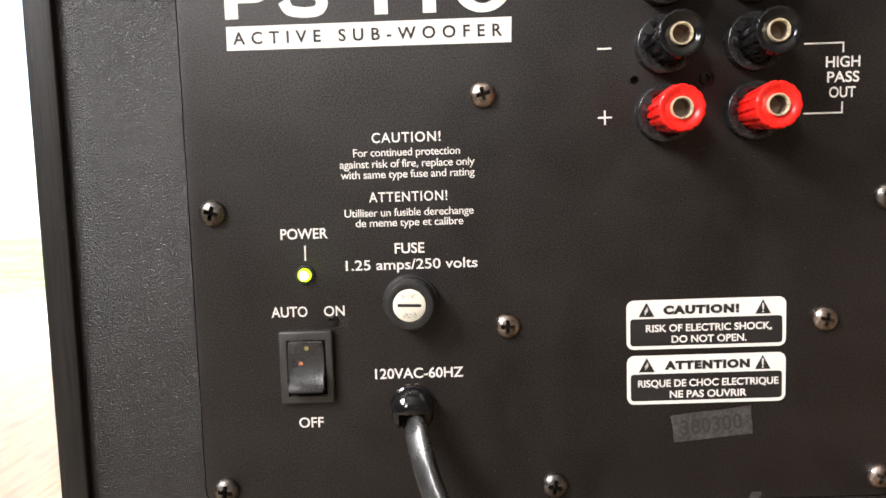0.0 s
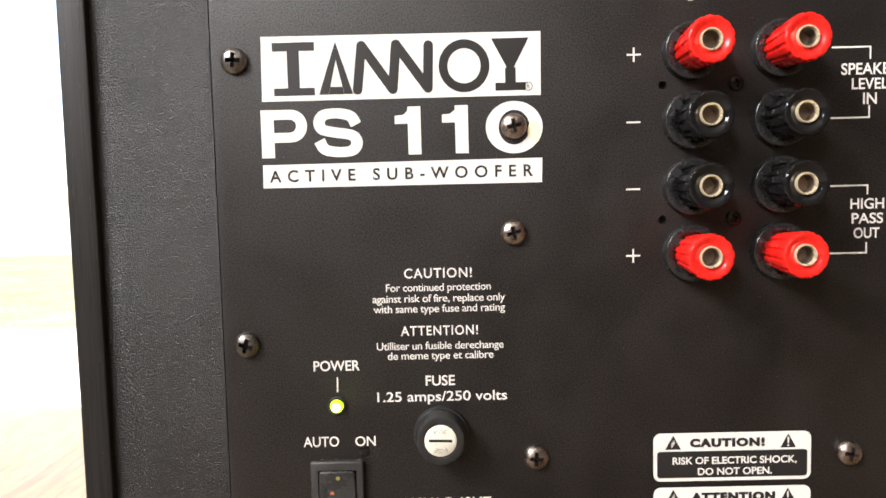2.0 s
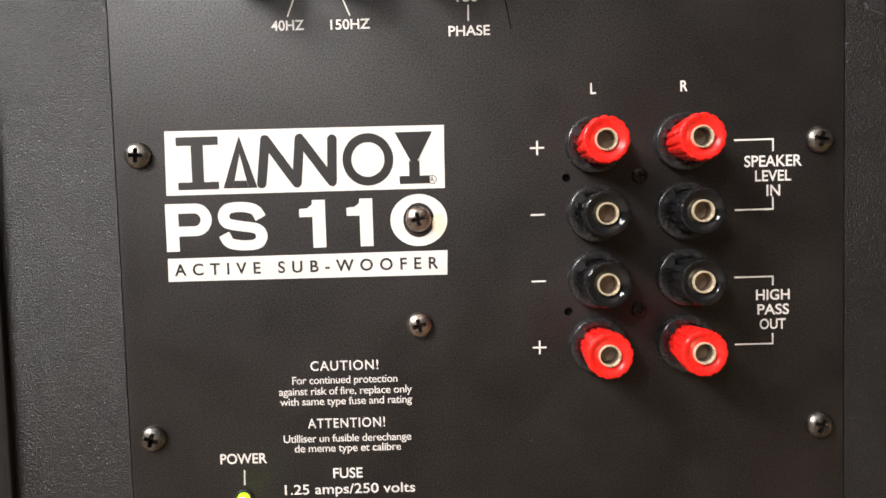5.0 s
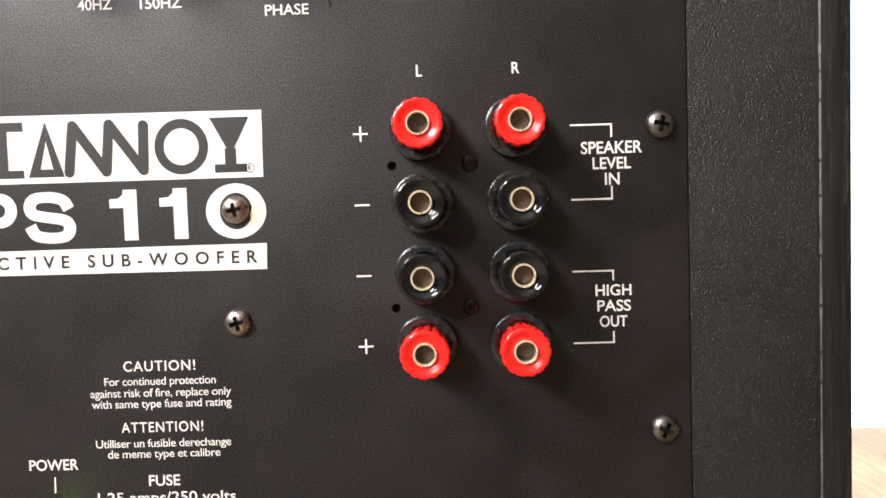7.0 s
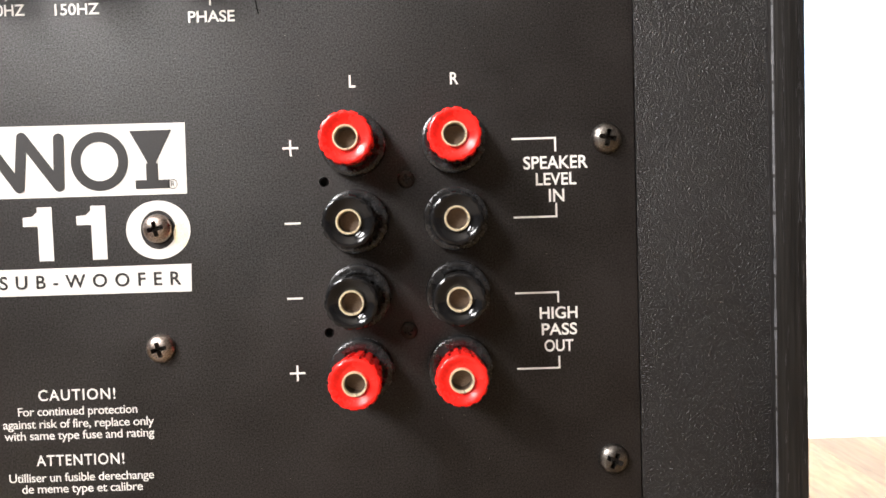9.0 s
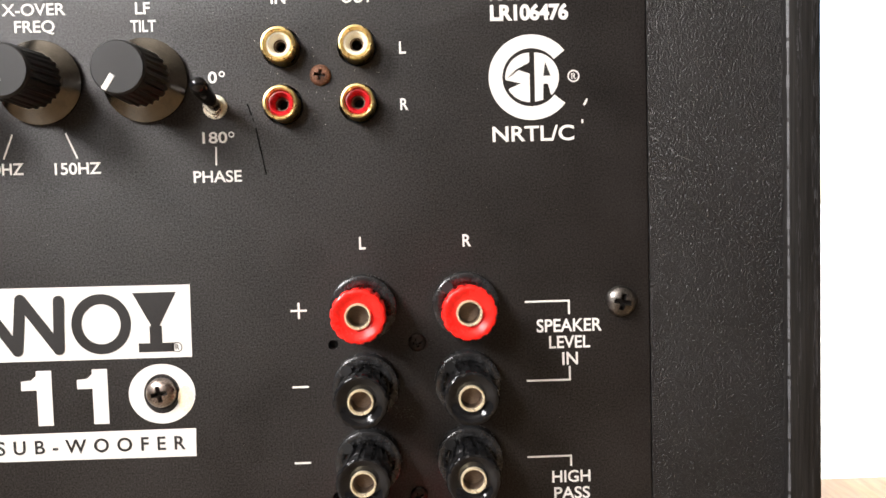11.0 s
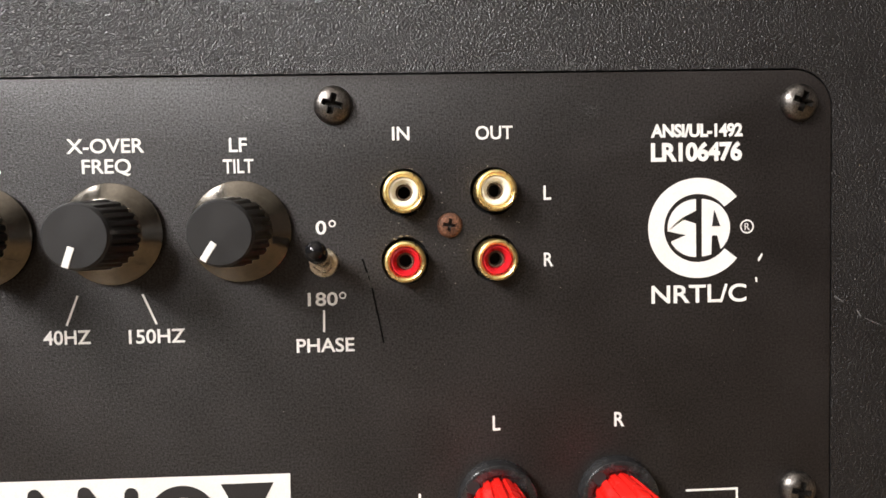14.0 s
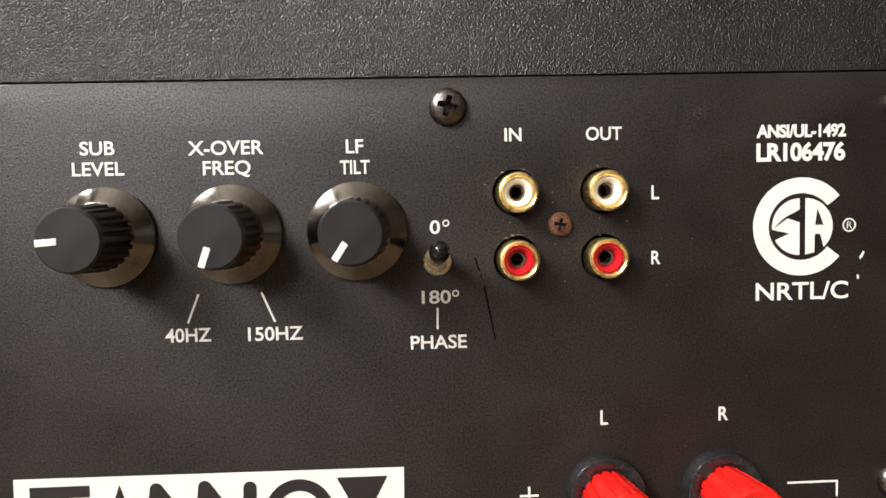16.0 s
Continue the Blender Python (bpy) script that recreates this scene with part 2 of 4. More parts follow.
def lathe(profile, segs=32, shape=None):
    """A turned body whose axis points out of the panel (-y). profile: rows of distance out, radius; shape(a, d): radius factor."""
    bm = bmesh.new()
    rings = []
    for d, r in profile:
        if r <= 0:
            rings.append([bm.verts.new((0, -d, 0))])
            continue
        ring = []
        for k in range(segs):
            a = 2 * math.pi * k / segs
            q = r * (shape(a, d, r) if shape else 1)
            ring.append(bm.verts.new((q * math.cos(a), -d, q * math.sin(a))))
        rings.append(ring)
    for one, two in zip(rings, rings[1:]):
        for k in range(segs):
            a, b = one[k % len(one)], one[(k + 1) % len(one)]
            c, e = two[(k + 1) % len(two)], two[k % len(two)]
            face = [v for n, v in enumerate((a, b, c, e)) if v not in (a, b, c, e)[:n]]
            if len(face) > 2:
                bm.faces.new(face)
    return bm


def outline_plate(points, y0, y1, bevel=0.0, segs=2):
    """A flat plate with the outline given in x and z; its front, at y0, has eased edges."""
    bm = bmesh.new()
    front = [bm.verts.new((x, y0, z)) for x, z in points]
    face = bm.faces.new(front)
    if y1 > y0:
        made = bmesh.ops.extrude_face_region(bm, geom=[face])["geom"]
        for v in made:
            if isinstance(v, bmesh.types.BMVert):
                v.co.y = y1
        bm.faces.ensure_lookup_table()
        if not any(all(abs(v.co.y - y0) < 1e-6 for v in f.verts) for f in bm.faces):
            bm.faces.new(front)
        if bevel:
            rim = [e for e in bm.edges if all(abs(v.co.y - y0) < 1e-6 for v in e.verts)]
            bmesh.ops.bevel(bm, geom=rim, offset=bevel, segments=segs, profile=0.5, affect="EDGES")
    return bm


def rounded(x0, x1, z0, z1, r, n=6):
    pts = []
    for cx, cz, a0 in ((x1 - r, z1 - r, 0), (x0 + r, z1 - r, 90), (x0 + r, z0 + r, 180), (x1 - r, z0 + r, 270)):
        for k in range(n + 1):
            a = radians(a0 + 90 * k / n)
            pts.append((cx + r * math.cos(a), cz + r * math.sin(a)))
    return pts


def ellipse(cx, cz, rx, rz, n=40, a0=0, a1=360):
    full = abs(a1 - a0) >= 360
    return [(cx + rx * math.cos(radians(a0 + (a1 - a0) * k / n)), cz + rz * math.sin(radians(a0 + (a1 - a0) * k / n))) for k in range(n if full else n + 1)]


def polygons(shapes, y):
    """Flat printed shapes in one mesh, each given by its outline in x and z."""
    bm = bmesh.new()
    for points in shapes:
        bm.faces.new([bm.verts.new((x, y, z)) for x, z in points])
    bmesh.ops.triangulate(bm, faces=bm.faces[:])
    return bm


def band(cx, cz, rx0, rz0, rx1, rz1, y, a0=0, a1=360, n=56):
    bm = bmesh.new()
    inner, outer = ellipse(cx, cz, rx0, rz0, n, a0, a1), ellipse(cx, cz, rx1, rz1, n, a0, a1)
    vi, vo = [[bm.verts.new((x, y, z)) for x, z in pts] for pts in (inner, outer)]
    for k in range(len(vi) if abs(a1 - a0) >= 360 else len(vi) - 1):
        j = (k + 1) % len(vi)
        bm.faces.new((vi[k], vo[k], vo[j], vi[j]))
    return bm


def stroke(points, width):
    """Outlines of the straight strokes along a polyline."""
    out = []
    for (x0, z0), (x1, z1) in zip(points, points[1:]):
        length = math.hypot(x1 - x0, z1 - z0)
        ux, uz = (x1 - x0) / length * width / 2, (z1 - z0) / length * width / 2
        out.append([(x0 - ux - uz, z0 - uz + ux), (x0 - ux + uz, z0 - uz - ux), (x1 + ux + uz, z1 + uz - ux), (x1 + ux - uz, z1 + uz + ux)])
    return out


def cut(bm, cutters, name):
    """The solid bm with the solids of cutters taken away, as a bmesh in millimetres."""
    obs = []
    for k, b in enumerate((bm, cutters)):
        bmesh.ops.recalc_face_normals(b, faces=b.faces)
        me = bpy.data.meshes.new(name)
        b.to_mesh(me)
        b.free()
        obs.append(new(name, me))
    mod = obs[0].modifiers.new("cut", "BOOLEAN")
    mod.operation, mod.object, mod.solver = "DIFFERENCE", obs[1], "EXACT"
    bpy.context.view_layer.update()
    got = bpy.data.meshes.new_from_object(obs[0].evaluated_get(bpy.context.evaluated_depsgraph_get()))
    out = bmesh.new()
    out.from_mesh(got)
    bpy.data.meshes.remove(got)
    for ob in obs:
        me = ob.data
        bpy.data.objects.remove(ob)
        bpy.data.meshes.remove(me)
    return out


def merge(*parts_):
    """Several bmeshes as one."""
    out = bmesh.new()
    for b in parts_:
        me = bpy.data.meshes.new("merge")
        b.to_mesh(me)
        b.free()
        out.from_mesh(me)
        bpy.data.meshes.remove(me)
    return out


def moved(bm, dx=0, dy=0, dz=0, turn=0):
    bmesh.ops.transform(bm, matrix=Matrix.Translation((dx, dy, dz)) @ Matrix.Rotation(radians(turn), 4, "Y"), verts=bm.verts)
    return bm


CAP = {}


def letters(text, space, bold):
    cu = bpy.data.curves.new("text", "FONT")
    cu.body, cu.size, cu.space_character, cu.offset, cu.resolution_u = text, 1.0, space, bold, 5 if len(text) > 1 else 10
    ob = new("text", cu)
    bpy.context.view_layer.update()
    me = bpy.data.meshes.new_from_object(ob.evaluated_get(bpy.context.evaluated_depsgraph_get()))
    bm = bmesh.new()
    bm.from_mesh(me)
    bpy.data.objects.remove(ob)
    bpy.data.meshes.remove(me)
    bpy.data.curves.remove(cu)
    bmesh.ops.remove_doubles(bm, verts=bm.verts, dist=1e-5)
    return bm


def ink(text, x0, x1, z0, z1, parent, mat=None, space=1.0, bold=0.012, y=-0.10, name="lettering", turn=0):
    """A printed line from x0 to x1, its capitals from z0 to z1."""
    if bold not in CAP:
        b = letters("H", 1, bold)
        CAP[bold] = (min(v.co.y for v in b.verts), max(v.co.y for v in b.verts))
        b.free()
    low, high = CAP[bold]
    bm = letters(text, space, bold)
    left, right = min(v.co.x for v in bm.verts), max(v.co.x for v in bm.verts)
    cx, cz = (x0 + x1) / 2, (z0 + z1) / 2
    for v in bm.verts:
        px = x0 + (v.co.x - left) / (right - left) * (x1 - x0) - cx
        pz = z0 + (v.co.y - low) / (high - low) * (z1 - z0) - cz
        v.co = Vector((px, 0, pz))
    return part(name, bm, mat or INK, parent, at=(cx, y, cz), rot=(0, turn, 0))


# ---------------------------------------------------------------- room
def slab(name, x0, x1, y0, y1, z0, z1, mat, label):
    ob = part(name, box(*[v * 1000 for v in (x0, x1, y0, y1, z0, z1)]), mat, None)
    return tagged(ob, label, name.split("_")[0], kind="structure")


RX0, RX1, RY0, RY1, RH = WIN_X, 3.4, -4.2, 0.47, 2.4
floor = slab("floor", RX0 - 0.1, RX1 + 0.1, RY0 - 0.1, RY1 + 0.1, -0.12, -0.012, OAK, "light oak plank floor, brightly lit by the sun")
slab("wall_north_1", DOOR_X1, RX1 + 0.1, RY1, RY1 + 0.1, -0.012, RH, PLASTER, "plain cream painted wall behind the subwoofer")
slab("wall_north_2", RX0 - 0.1, DOOR_X0, RY1, RY1 + 0.1, -0.012, RH, PLASTER, "plain cream painted wall beside the glazed door")
slab("wall_north_3", DOOR_X0, DOOR_X1, RY1, RY1 + 0.1, DOOR_Z, RH, PLASTER, "plain cream painted wall over the glazed door")
# walls out of view close the room, darkened to keep fill light low
slab("wall_south", RX0 - 0.1, RX1 + 0.1, RY0 - 0.1, RY0, -0.012, RH, DARK_WALL, "plain taupe painted wall")
slab("wall_east", RX1, RX1 + 0.1, RY0, RY1, -0.012, RH, DARK_WALL, "plain taupe painted wall")
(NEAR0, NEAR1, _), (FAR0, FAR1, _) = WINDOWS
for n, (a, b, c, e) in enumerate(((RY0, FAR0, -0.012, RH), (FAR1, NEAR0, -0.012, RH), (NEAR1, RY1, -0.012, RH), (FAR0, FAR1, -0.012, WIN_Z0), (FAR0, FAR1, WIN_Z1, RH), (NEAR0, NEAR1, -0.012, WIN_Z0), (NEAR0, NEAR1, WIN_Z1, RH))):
    slab("wall_west_%d" % (n + 1), RX0 - 0.1, RX0, a, b, c, e, DARK_WALL, "plain unseen wall round the windows, taupe kept dark to cut bounced light")
slab("ceiling", RX0 - 0.1, RX1 + 0.1, RY0 - 0.1, RY1 + 0.1, RH, RH + 0.1, CEILING, "plain unseen ceiling, darkened to cut bounced light")


def glazed(name, label, axis, line, a0, a1, z0, z1, rail):
    """A white frame of four rails with one pane, in a wall across the given axis."""
    ob = tagged(new(name), label, name.split("_")[0], kind="structure")
    mid = ((a0 + a1) / 2, line, z0) if axis == "y" else (line, (a0 + a1) / 2, z0)
    ob.location = mid
    ORIGIN[ob.name] = Vector(mid) * 1000

    def bar(kind, p0, p1, q0, q1, half, mat, bevel):
        p0, p1, q0, q1, c = (v * 1000 for v in (p0, p1, q0, q1, line))
        dims = (p0, p1, c - half, c + half, q0, q1) if axis == "y" else (c - half, c + half, p0, p1, q0, q1)
        return part(kind, box(*dims, bevel), mat, ob)

    for p in (a0, a1 - rail):
        bar("frame_rail", p, p + rail, z0, z1, 20, WHITE_PAINT, 3)
    low = -0.002 if z0 < 0.1 else rail
    if z0 > 0.1:
        bar("frame_rail", a0 + rail, a1 - rail, z0, z0 + low, 19, WHITE_PAINT, 3)
    bar("frame_rail", a0 + rail, a1 - rail, z1 - rail, z1, 19, WHITE_PAINT, 3)
    pane = bar("pane", a0 + rail, a1 - rail, z0 + low, z1 - rail, 3, GLASS, 0)
    pane.visible_shadow = False
    return ob


glazed("window_1", "unseen side window in a white frame", "x", RX0 - 0.06, NEAR0, NEAR1, WIN_Z0, WIN_Z1, 0.04)
# farther window is an added source that puts sheen on the panel's left
glazed("window_2", "unseen side window in a white frame", "x", RX0 - 0.06, FAR0, FAR1, WIN_Z0, WIN_Z1, 0.04)
glazed("door_1", "closed glazed garden door in a white frame", "y", RY1 + 0.05, DOOR_X0, DOOR_MID - 0.002, 0.0, DOOR_Z, 0.06)
# second door, with pale ground beyond, added to keep the right background bright
glazed("door_2", "closed glazed garden door in a white frame", "y", RY1 + 0.05, DOOR_MID + 0.002, DOOR_X1, 0.0, DOOR_Z, 0.06)
ground = part("ground", merge(box(-60000, 60000, 3000, 120000, -160, -24), box(-60, 60000, 950, 3000, -160, -24)), PAVING, None)
tagged(ground, "pale bare ground outside in full sun", "ground", kind="structure")
lawn = part("lawn", box(-60000, -60, 950, 3000, -160, -20), LAWN, None)
tagged(lawn, "sunlit strip of yellowish lawn outside", "lawn", kind="structure")
terrace = part("terrace", box(-9000, 9000, RY1 * 1000, 950, -160, -3), PAVING, None)
tagged(terrace, "pale stone terrace in full sun", "pavement", kind="structure")
board = part("baseboard", box(DOOR_X1 * 1000, RX1 * 1000, RY1 * 1000 - 14, RY1 * 1000, 0, 62, 4), WHITE_PAINT, None)
tagged(board, "white painted baseboard along the wall", "baseboard", kind="structure")

# oak boards, running away from the subwoofer's rear
plank_mesh = mesh_of("plank", box(-44.95, 44.95, -1109.6, 0, -12, 0, 0.12, 1), OAK)
for i in range(int((RX1 - RX0) / 0.09) + 1):
    y, first = RY1 * 1000, (i * 397) % 1100 + 60
    while y > RY0 * 1000 - 90:
        length = min(first, 1110, y - RY0 * 1000 + 90)
        if length < 20:
            break
        ob = share("plank", plank_mesh, floor, (RX0 * 1000 + 45 + 90 * i, y - 0.2, 0))
        ob.scale.y = length / 1110
        y, first = y - length, 1110

# ---------------------------------------------------------------- subwoofer cabinet
PX0, PX1, PZ0, PZ1 = -73.2, 133.4, 61.2, 318.3
IX0, IX1 = -107.3, 167.2
OX0, OX1 = -115.6, 175.6
OZ0, OZ1 = 18.5, 361.0
IZ0, IZ1 = OZ0 + 8.3, OZ1 - 8.3
DEPTH = 372
cabinet = thing("subwoofer_cabinet", (30, DEPTH / 2, 0), "black ash and pebbled vinyl subwoofer cabinet standing on the floor", "subwoofer")
cutter = outline_plate(rounded(PX0 - 0.26, PX1 + 0.24, PZ0 - 0.26, PZ1 + 0.38, 8.1, 8), -3, 4.5)
baffle = cut(box(IX0, IX1, 0.25, 16, IZ0, IZ1), cutter, "baffle")
part("rear_baffle", baffle, VINYL, cabinet, "pebbled black vinyl rear board", sharp=30)
for x0, x1 in ((OX0, IX0), (IX1, OX1)):
    part("side_panel", box(x0, x1, -2.0, DEPTH, OZ0, OZ1, 0.7, 3), TRIM, cabinet, "black ash foil side panel")
for z0, z1 in ((OZ0, IZ0), (IZ1, OZ1)):
    part("top_panel" if z0 > 200 else "bottom_panel", box(IX0, IX1, -2.0, DEPTH, z0, z1, 0.7, 3), TRIM, cabinet, "black ash foil panel")
part("front_board", box(IX0, IX1, DEPTH - 18, DEPTH - 1, IZ0, IZ1), TRIM, cabinet)
foot_mesh = mesh_of("foot", moved(box(-14, 14, -14, 14, 0, OZ0, 2.5, 2)), RUBBER)
for x in (OX0 + 28, OX1 - 28):
    for y in (30, DEPTH - 30):
        share("foot", foot_mesh, cabinet, (x, y, 0), label="black rubber foot")

# ---------------------------------------------------------------- amplifier panel
amp = thing("amplifier_panel", (30, 0, PZ0), "black enamelled amplifier panel with white lettering set into the cabinet", "amplifier")
RCA = [(45.0, 294.7, "white"), (63.2, 294.7, "white"), (45.0, 281.0, "red"), (63.2, 281.0, "red")]
holes = [moved(lathe([(-5, 0), (-5, 4.85), (5, 4.85), (5, 0)], 36), x, 0, z) for x, z, _ in RCA]
holes += [moved(lathe([(-5, 0), (-5, 1.25), (5, 1.25), (5, 0)], 20), x, 0, z) for x, z in ((54.9, 222.3), (54.8, 184.1))]
plate_bm = cut(outline_plate(rounded(PX0, PX1, PZ0, PZ1, 7.8, 8), 0.0, 2.4, 0.35, 2), merge(*holes), "plate")
plate = part("plate", plate_bm, PANEL, amp, "matt black enamelled steel plate", sharp=25)
part("backing", box(PX0 + 3, PX1 - 3, 2.6, 3.0, PZ0 + 3, PZ1 - 3), HOLE, amp)

# screws: pan heads with a cross recess
def screw_mesh(name, r, h, mat):
    dome = [(-0.4, 0), (-0.4, r)] + [(h * math.sin(radians(a)) + 0.25, r * math.cos(radians(a)) ** 0.75) for a in (0, 12, 25, 40, 55, 70, 82)] + [(h + 0.25, 0)]
    w, far = r * 0.16, r * 0.56
    top = h + 1.0
    plus = [(w, w), (w, far), (-w, far), (-w, w), (-far, w), (-far, -w), (-w, -w), (-w, -far), (w, -far), (w, -w), (far, -w), (far, w)]
    tool = bmesh.new()
    lo = [tool.verts.new((x * 0.72, 0.15, z * 0.72)) for x, z in plus]
    hi = [tool.verts.new((x * 1.08, -top, z * 1.08)) for x, z in plus]
    tool.faces.new(lo)
    tool.faces.new(hi)
    for k in range(12):
        tool.faces.new((lo[k], lo[(k + 1) % 12], hi[(k + 1) % 12], hi[k]))
    bm = cut(lathe(dome, 32), tool, name)
    return mesh_of(name, bm, mat, 30)


dark_screw = screw_mesh("screw", 3.85, 2.1, SCREW_DARK)
worn_screw = screw_mesh("screw", 3.7, 2.0, SCREW_WORN)
rusty_screw = screw_mesh("screw", 2.55, 0.9, SCREW_RUST)
small_screw = screw_mesh("screw", 2.2, 0.7, SCREW_SHADED)
for mesh, x, z, a, text in (
    (dark_screw, -66.4, 232.2, 3, "blackened pan-head screw"), (dark_screw, -66.3, 150.5, 16, "blackened pan-head screw"),
    (dark_screw, -67.0, 68.2, 8, "blackened pan-head screw"), (dark_screw, -66.4, 312.3, 24, "blackened pan-head screw"),
    (dark_screw, 31.3, 312.4, 14, "blackened pan-head screw"), (dark_screw, 126.3, 311.6, 20, "blackened pan-head screw"),
    (dark_screw, 126.2, 231.0, 12, "blackened pan-head screw"), (dark_screw, 126.2, 149.4, 25, "blackened pan-head screw"),
    (worn_screw, 12.6, 211.9, 78, "worn brownish pan-head screw"), (worn_screw, 12.0, 181.5, 75, "worn brownish pan-head screw"),
    (worn_screw, 17.4, 115.2, 2, "worn nickel pan-head screw"), (worn_screw, 108.9, 114.6, 12, "worn nickel pan-head screw"),
    (dark_screw, 30.2, 67.1, 10, "blackened pan-head screw"), (worn_screw, 125.7, 67.2, 30, "worn nickel pan-head screw"),
    (rusty_screw, 54.1, 288.0, 10, "small rusty screw"), (small_screw, 75.6, 222.3, 80, "small dark screw"), (small_screw, 75.0, 184.0, 70, "small dark screw")):
    share("screw", mesh, amp, (x, 0, z), (0, a, 0), text)

# binding posts
collar_profile = [(-0.5, 0), (-0.5, 8.15), (2.9, 8.05), (3.2, 7.95), (3.35, 7.7), (3.35, 6.2), (3.2, 5.95), (2.3, 5.8), (2.3, 0)]
collar_mesh = mesh_of("binding_post", lathe(collar_profile, 56), COLLAR)


def flute(a, d, r):
    """Fourteen grip grooves along the cap, running out in shallow notches at its rim."""
    if r < 5.2 or d > 17:
        return 1.0
    return 1 - (0.10 if d < 12.5 else 0.045 if d < 16.6 else 0.02) * (1 if (a * 14 / (2 * math.pi)) % 1 < 0.34 else 0)


cap_profile = [(2.0, 0), (2.0, 5.2), (4.4, 5.4), (7, 5.65), (10, 5.9), (12.4, 6.1), (12.6, 6.12), (15.6, 6.35), (16.4, 6.3), (16.9, 6.05), (17.1, 5.6), (17.05, 5.1), (16.6, 4.2), (16.25, 3.5), (16.2, 3.0), (14.0, 2.98), (8.0, 2.98), (8.0, 0)]
sleeve_profile = [(13, 2.96), (16.9, 2.97), (17.1, 2.87), (17.1, 2.6), (16.95, 2.48), (15.8, 2.42), (15.6, 2.6), (13, 2.6)]
cap_meshes = {c: mesh_of("cap", lathe(cap_profile, 120, flute), m, 32) for c, m in (("red", RED), ("black", BLACK_GLOSS))}
sleeve_mesh = mesh_of("metal_sleeve", lathe(sleeve_profile, 36), BRASS)
hole_mesh = mesh_of("wire_hole", lathe([(-0.3, 0), (-0.3, 1.35), (0.04, 1.35), (0.04, 0)], 20), HOLE)
bore_mesh = mesh_of("bore", lathe([(15.7, 2.7), (15.75, 2.4), (12.4, 2.3), (12.2, 0)], 28), BORE)
for z, colour in ((231.4, "red"), (212.1, "black"), (193.4, "black"), (174.5, "red")):
    for x in (62.8, 87.75):
        post = share("binding_post", collar_mesh, amp, (x, 0, z), label="speaker binding post with a fluted %s cap" % colour)
        share("cap", cap_meshes[colour], post, (x, 0, z), (0, random.uniform(0, 30), 0), "glossy fluted %s plastic cap" % colour)
        a = radians(random.uniform(128, 150))
        share("wire_hole", hole_mesh, post, (x + 6.3 * math.cos(a), -3.35, z + 6.3 * math.sin(a)), label="dark hole for a speaker wire")
        share("metal_sleeve", sleeve_mesh, post, (x, 0, z), label="pale plated metal socket")
        share("bore", bore_mesh, post, (x, 0, z), label="dark hollow of the socket")

# phono jacks
shell_mesh = mesh_of("phono_jack", lathe([(-6, 4.05), (2.9, 4.05), (3.0, 4.15), (4.1, 4.15), (4.45, 3.95), (4.55, 3.6), (4.3, 3.2), (3.9, 3.02), (-3, 2.98)], 40), GOLD)
core_profile = [(-4, 2.97), (3.3, 2.97), (3.7, 2.85), (3.75, 2.5), (3.0, 2.0), (2.2, 1.75), (-3, 1.7), (-3.2, 0)]
core_meshes = {c: mesh_of("insulator", lathe(core_profile, 36), m) for c, m in (("white", WHITE_PLASTIC), ("red", RED_PLASTIC))}
pit_mesh = mesh_of("contact", lathe([(-2.9, 1.66), (1.2, 1.66), (1.2, 1.3), (-2.8, 1.3), (-2.8, 0)], 24), BORE)
for x, z, colour in RCA:
    jack = share("phono_jack", shell_mesh, amp, (x, 0, z), label="gold-plated phono jack with a %s centre" % colour)
    share("insulator", core_meshes[colour], jack, (x, 0, z), label="%s plastic insulator" % ("ivory" if colour == "white" else colour))
    share("contact", pit_mesh, jack, (x, 0, z))

# rotary knobs
skirt_mesh = mesh_of("knob", lathe([(0.2, 0), (0.2, 9.8), (0.4, 10.05), (1.0, 10.05), (1.15, 9.9), (1.25, 9.6), (3.5, 7.1), (3.65, 6.85), (3.65, 0)], 64), ANODISED)


def rib(a, d, r):
    return 1 - 0.075 * (1 if (a * 24 / (2 * math.pi)) % 1 < 0.4 else 0) if d < 14.5 else 1.0


grip_mesh = mesh_of("grip", lathe([(3.2, 0), (3.2, 6.8), (9, 6.5), (14.4, 6.2), (15.6, 6.1), (16.2, 5.95), (16.5, 5.6), (16.5, 0)], 120, rib), BLACK_SATIN, 30)
face_mesh = mesh_of("cap_disc", lathe([(16.45, 5.75), (16.62, 5.6), (16.62, 0)], 48), BLACK_MATT)
pointer_mesh = mesh_of("pointer", box(1.9, 5.75, -16.75, -16.4, -0.65, 0.65, 0.08, 1), INK)
for x, a, text in ((-37.8, 176, "sub level"), (-12.7, 109, "crossover frequency"), (12.4, 123, "low frequency tilt")):
    knob = share("knob", skirt_mesh, amp, (x, 0, 287.65), label="black ribbed %s knob with a white pointer" % text)
    share("grip", grip_mesh, knob, (x, 0, 287.65), (0, a, 0))
    share("cap_disc", face_mesh, knob, (x, 0, 287.65))
    share("pointer", pointer_mesh, knob, (x, 0, 287.65), (0, a, 0), "white pointer line")

# phase toggle
toggle = part("toggle_switch", lathe([(-1, 0), (-1, 2.95), (0.3, 2.95), (0.5, 2.8), (0.5, 2.05), (1.5, 2.0), (1.7, 1.85), (1.7, 1.6), (0.9, 1.5), (0.9, 0)], 32), STEEL, amp, "phase toggle switch with a nickel bush, flipped up", (28.6, 0, 281.0))
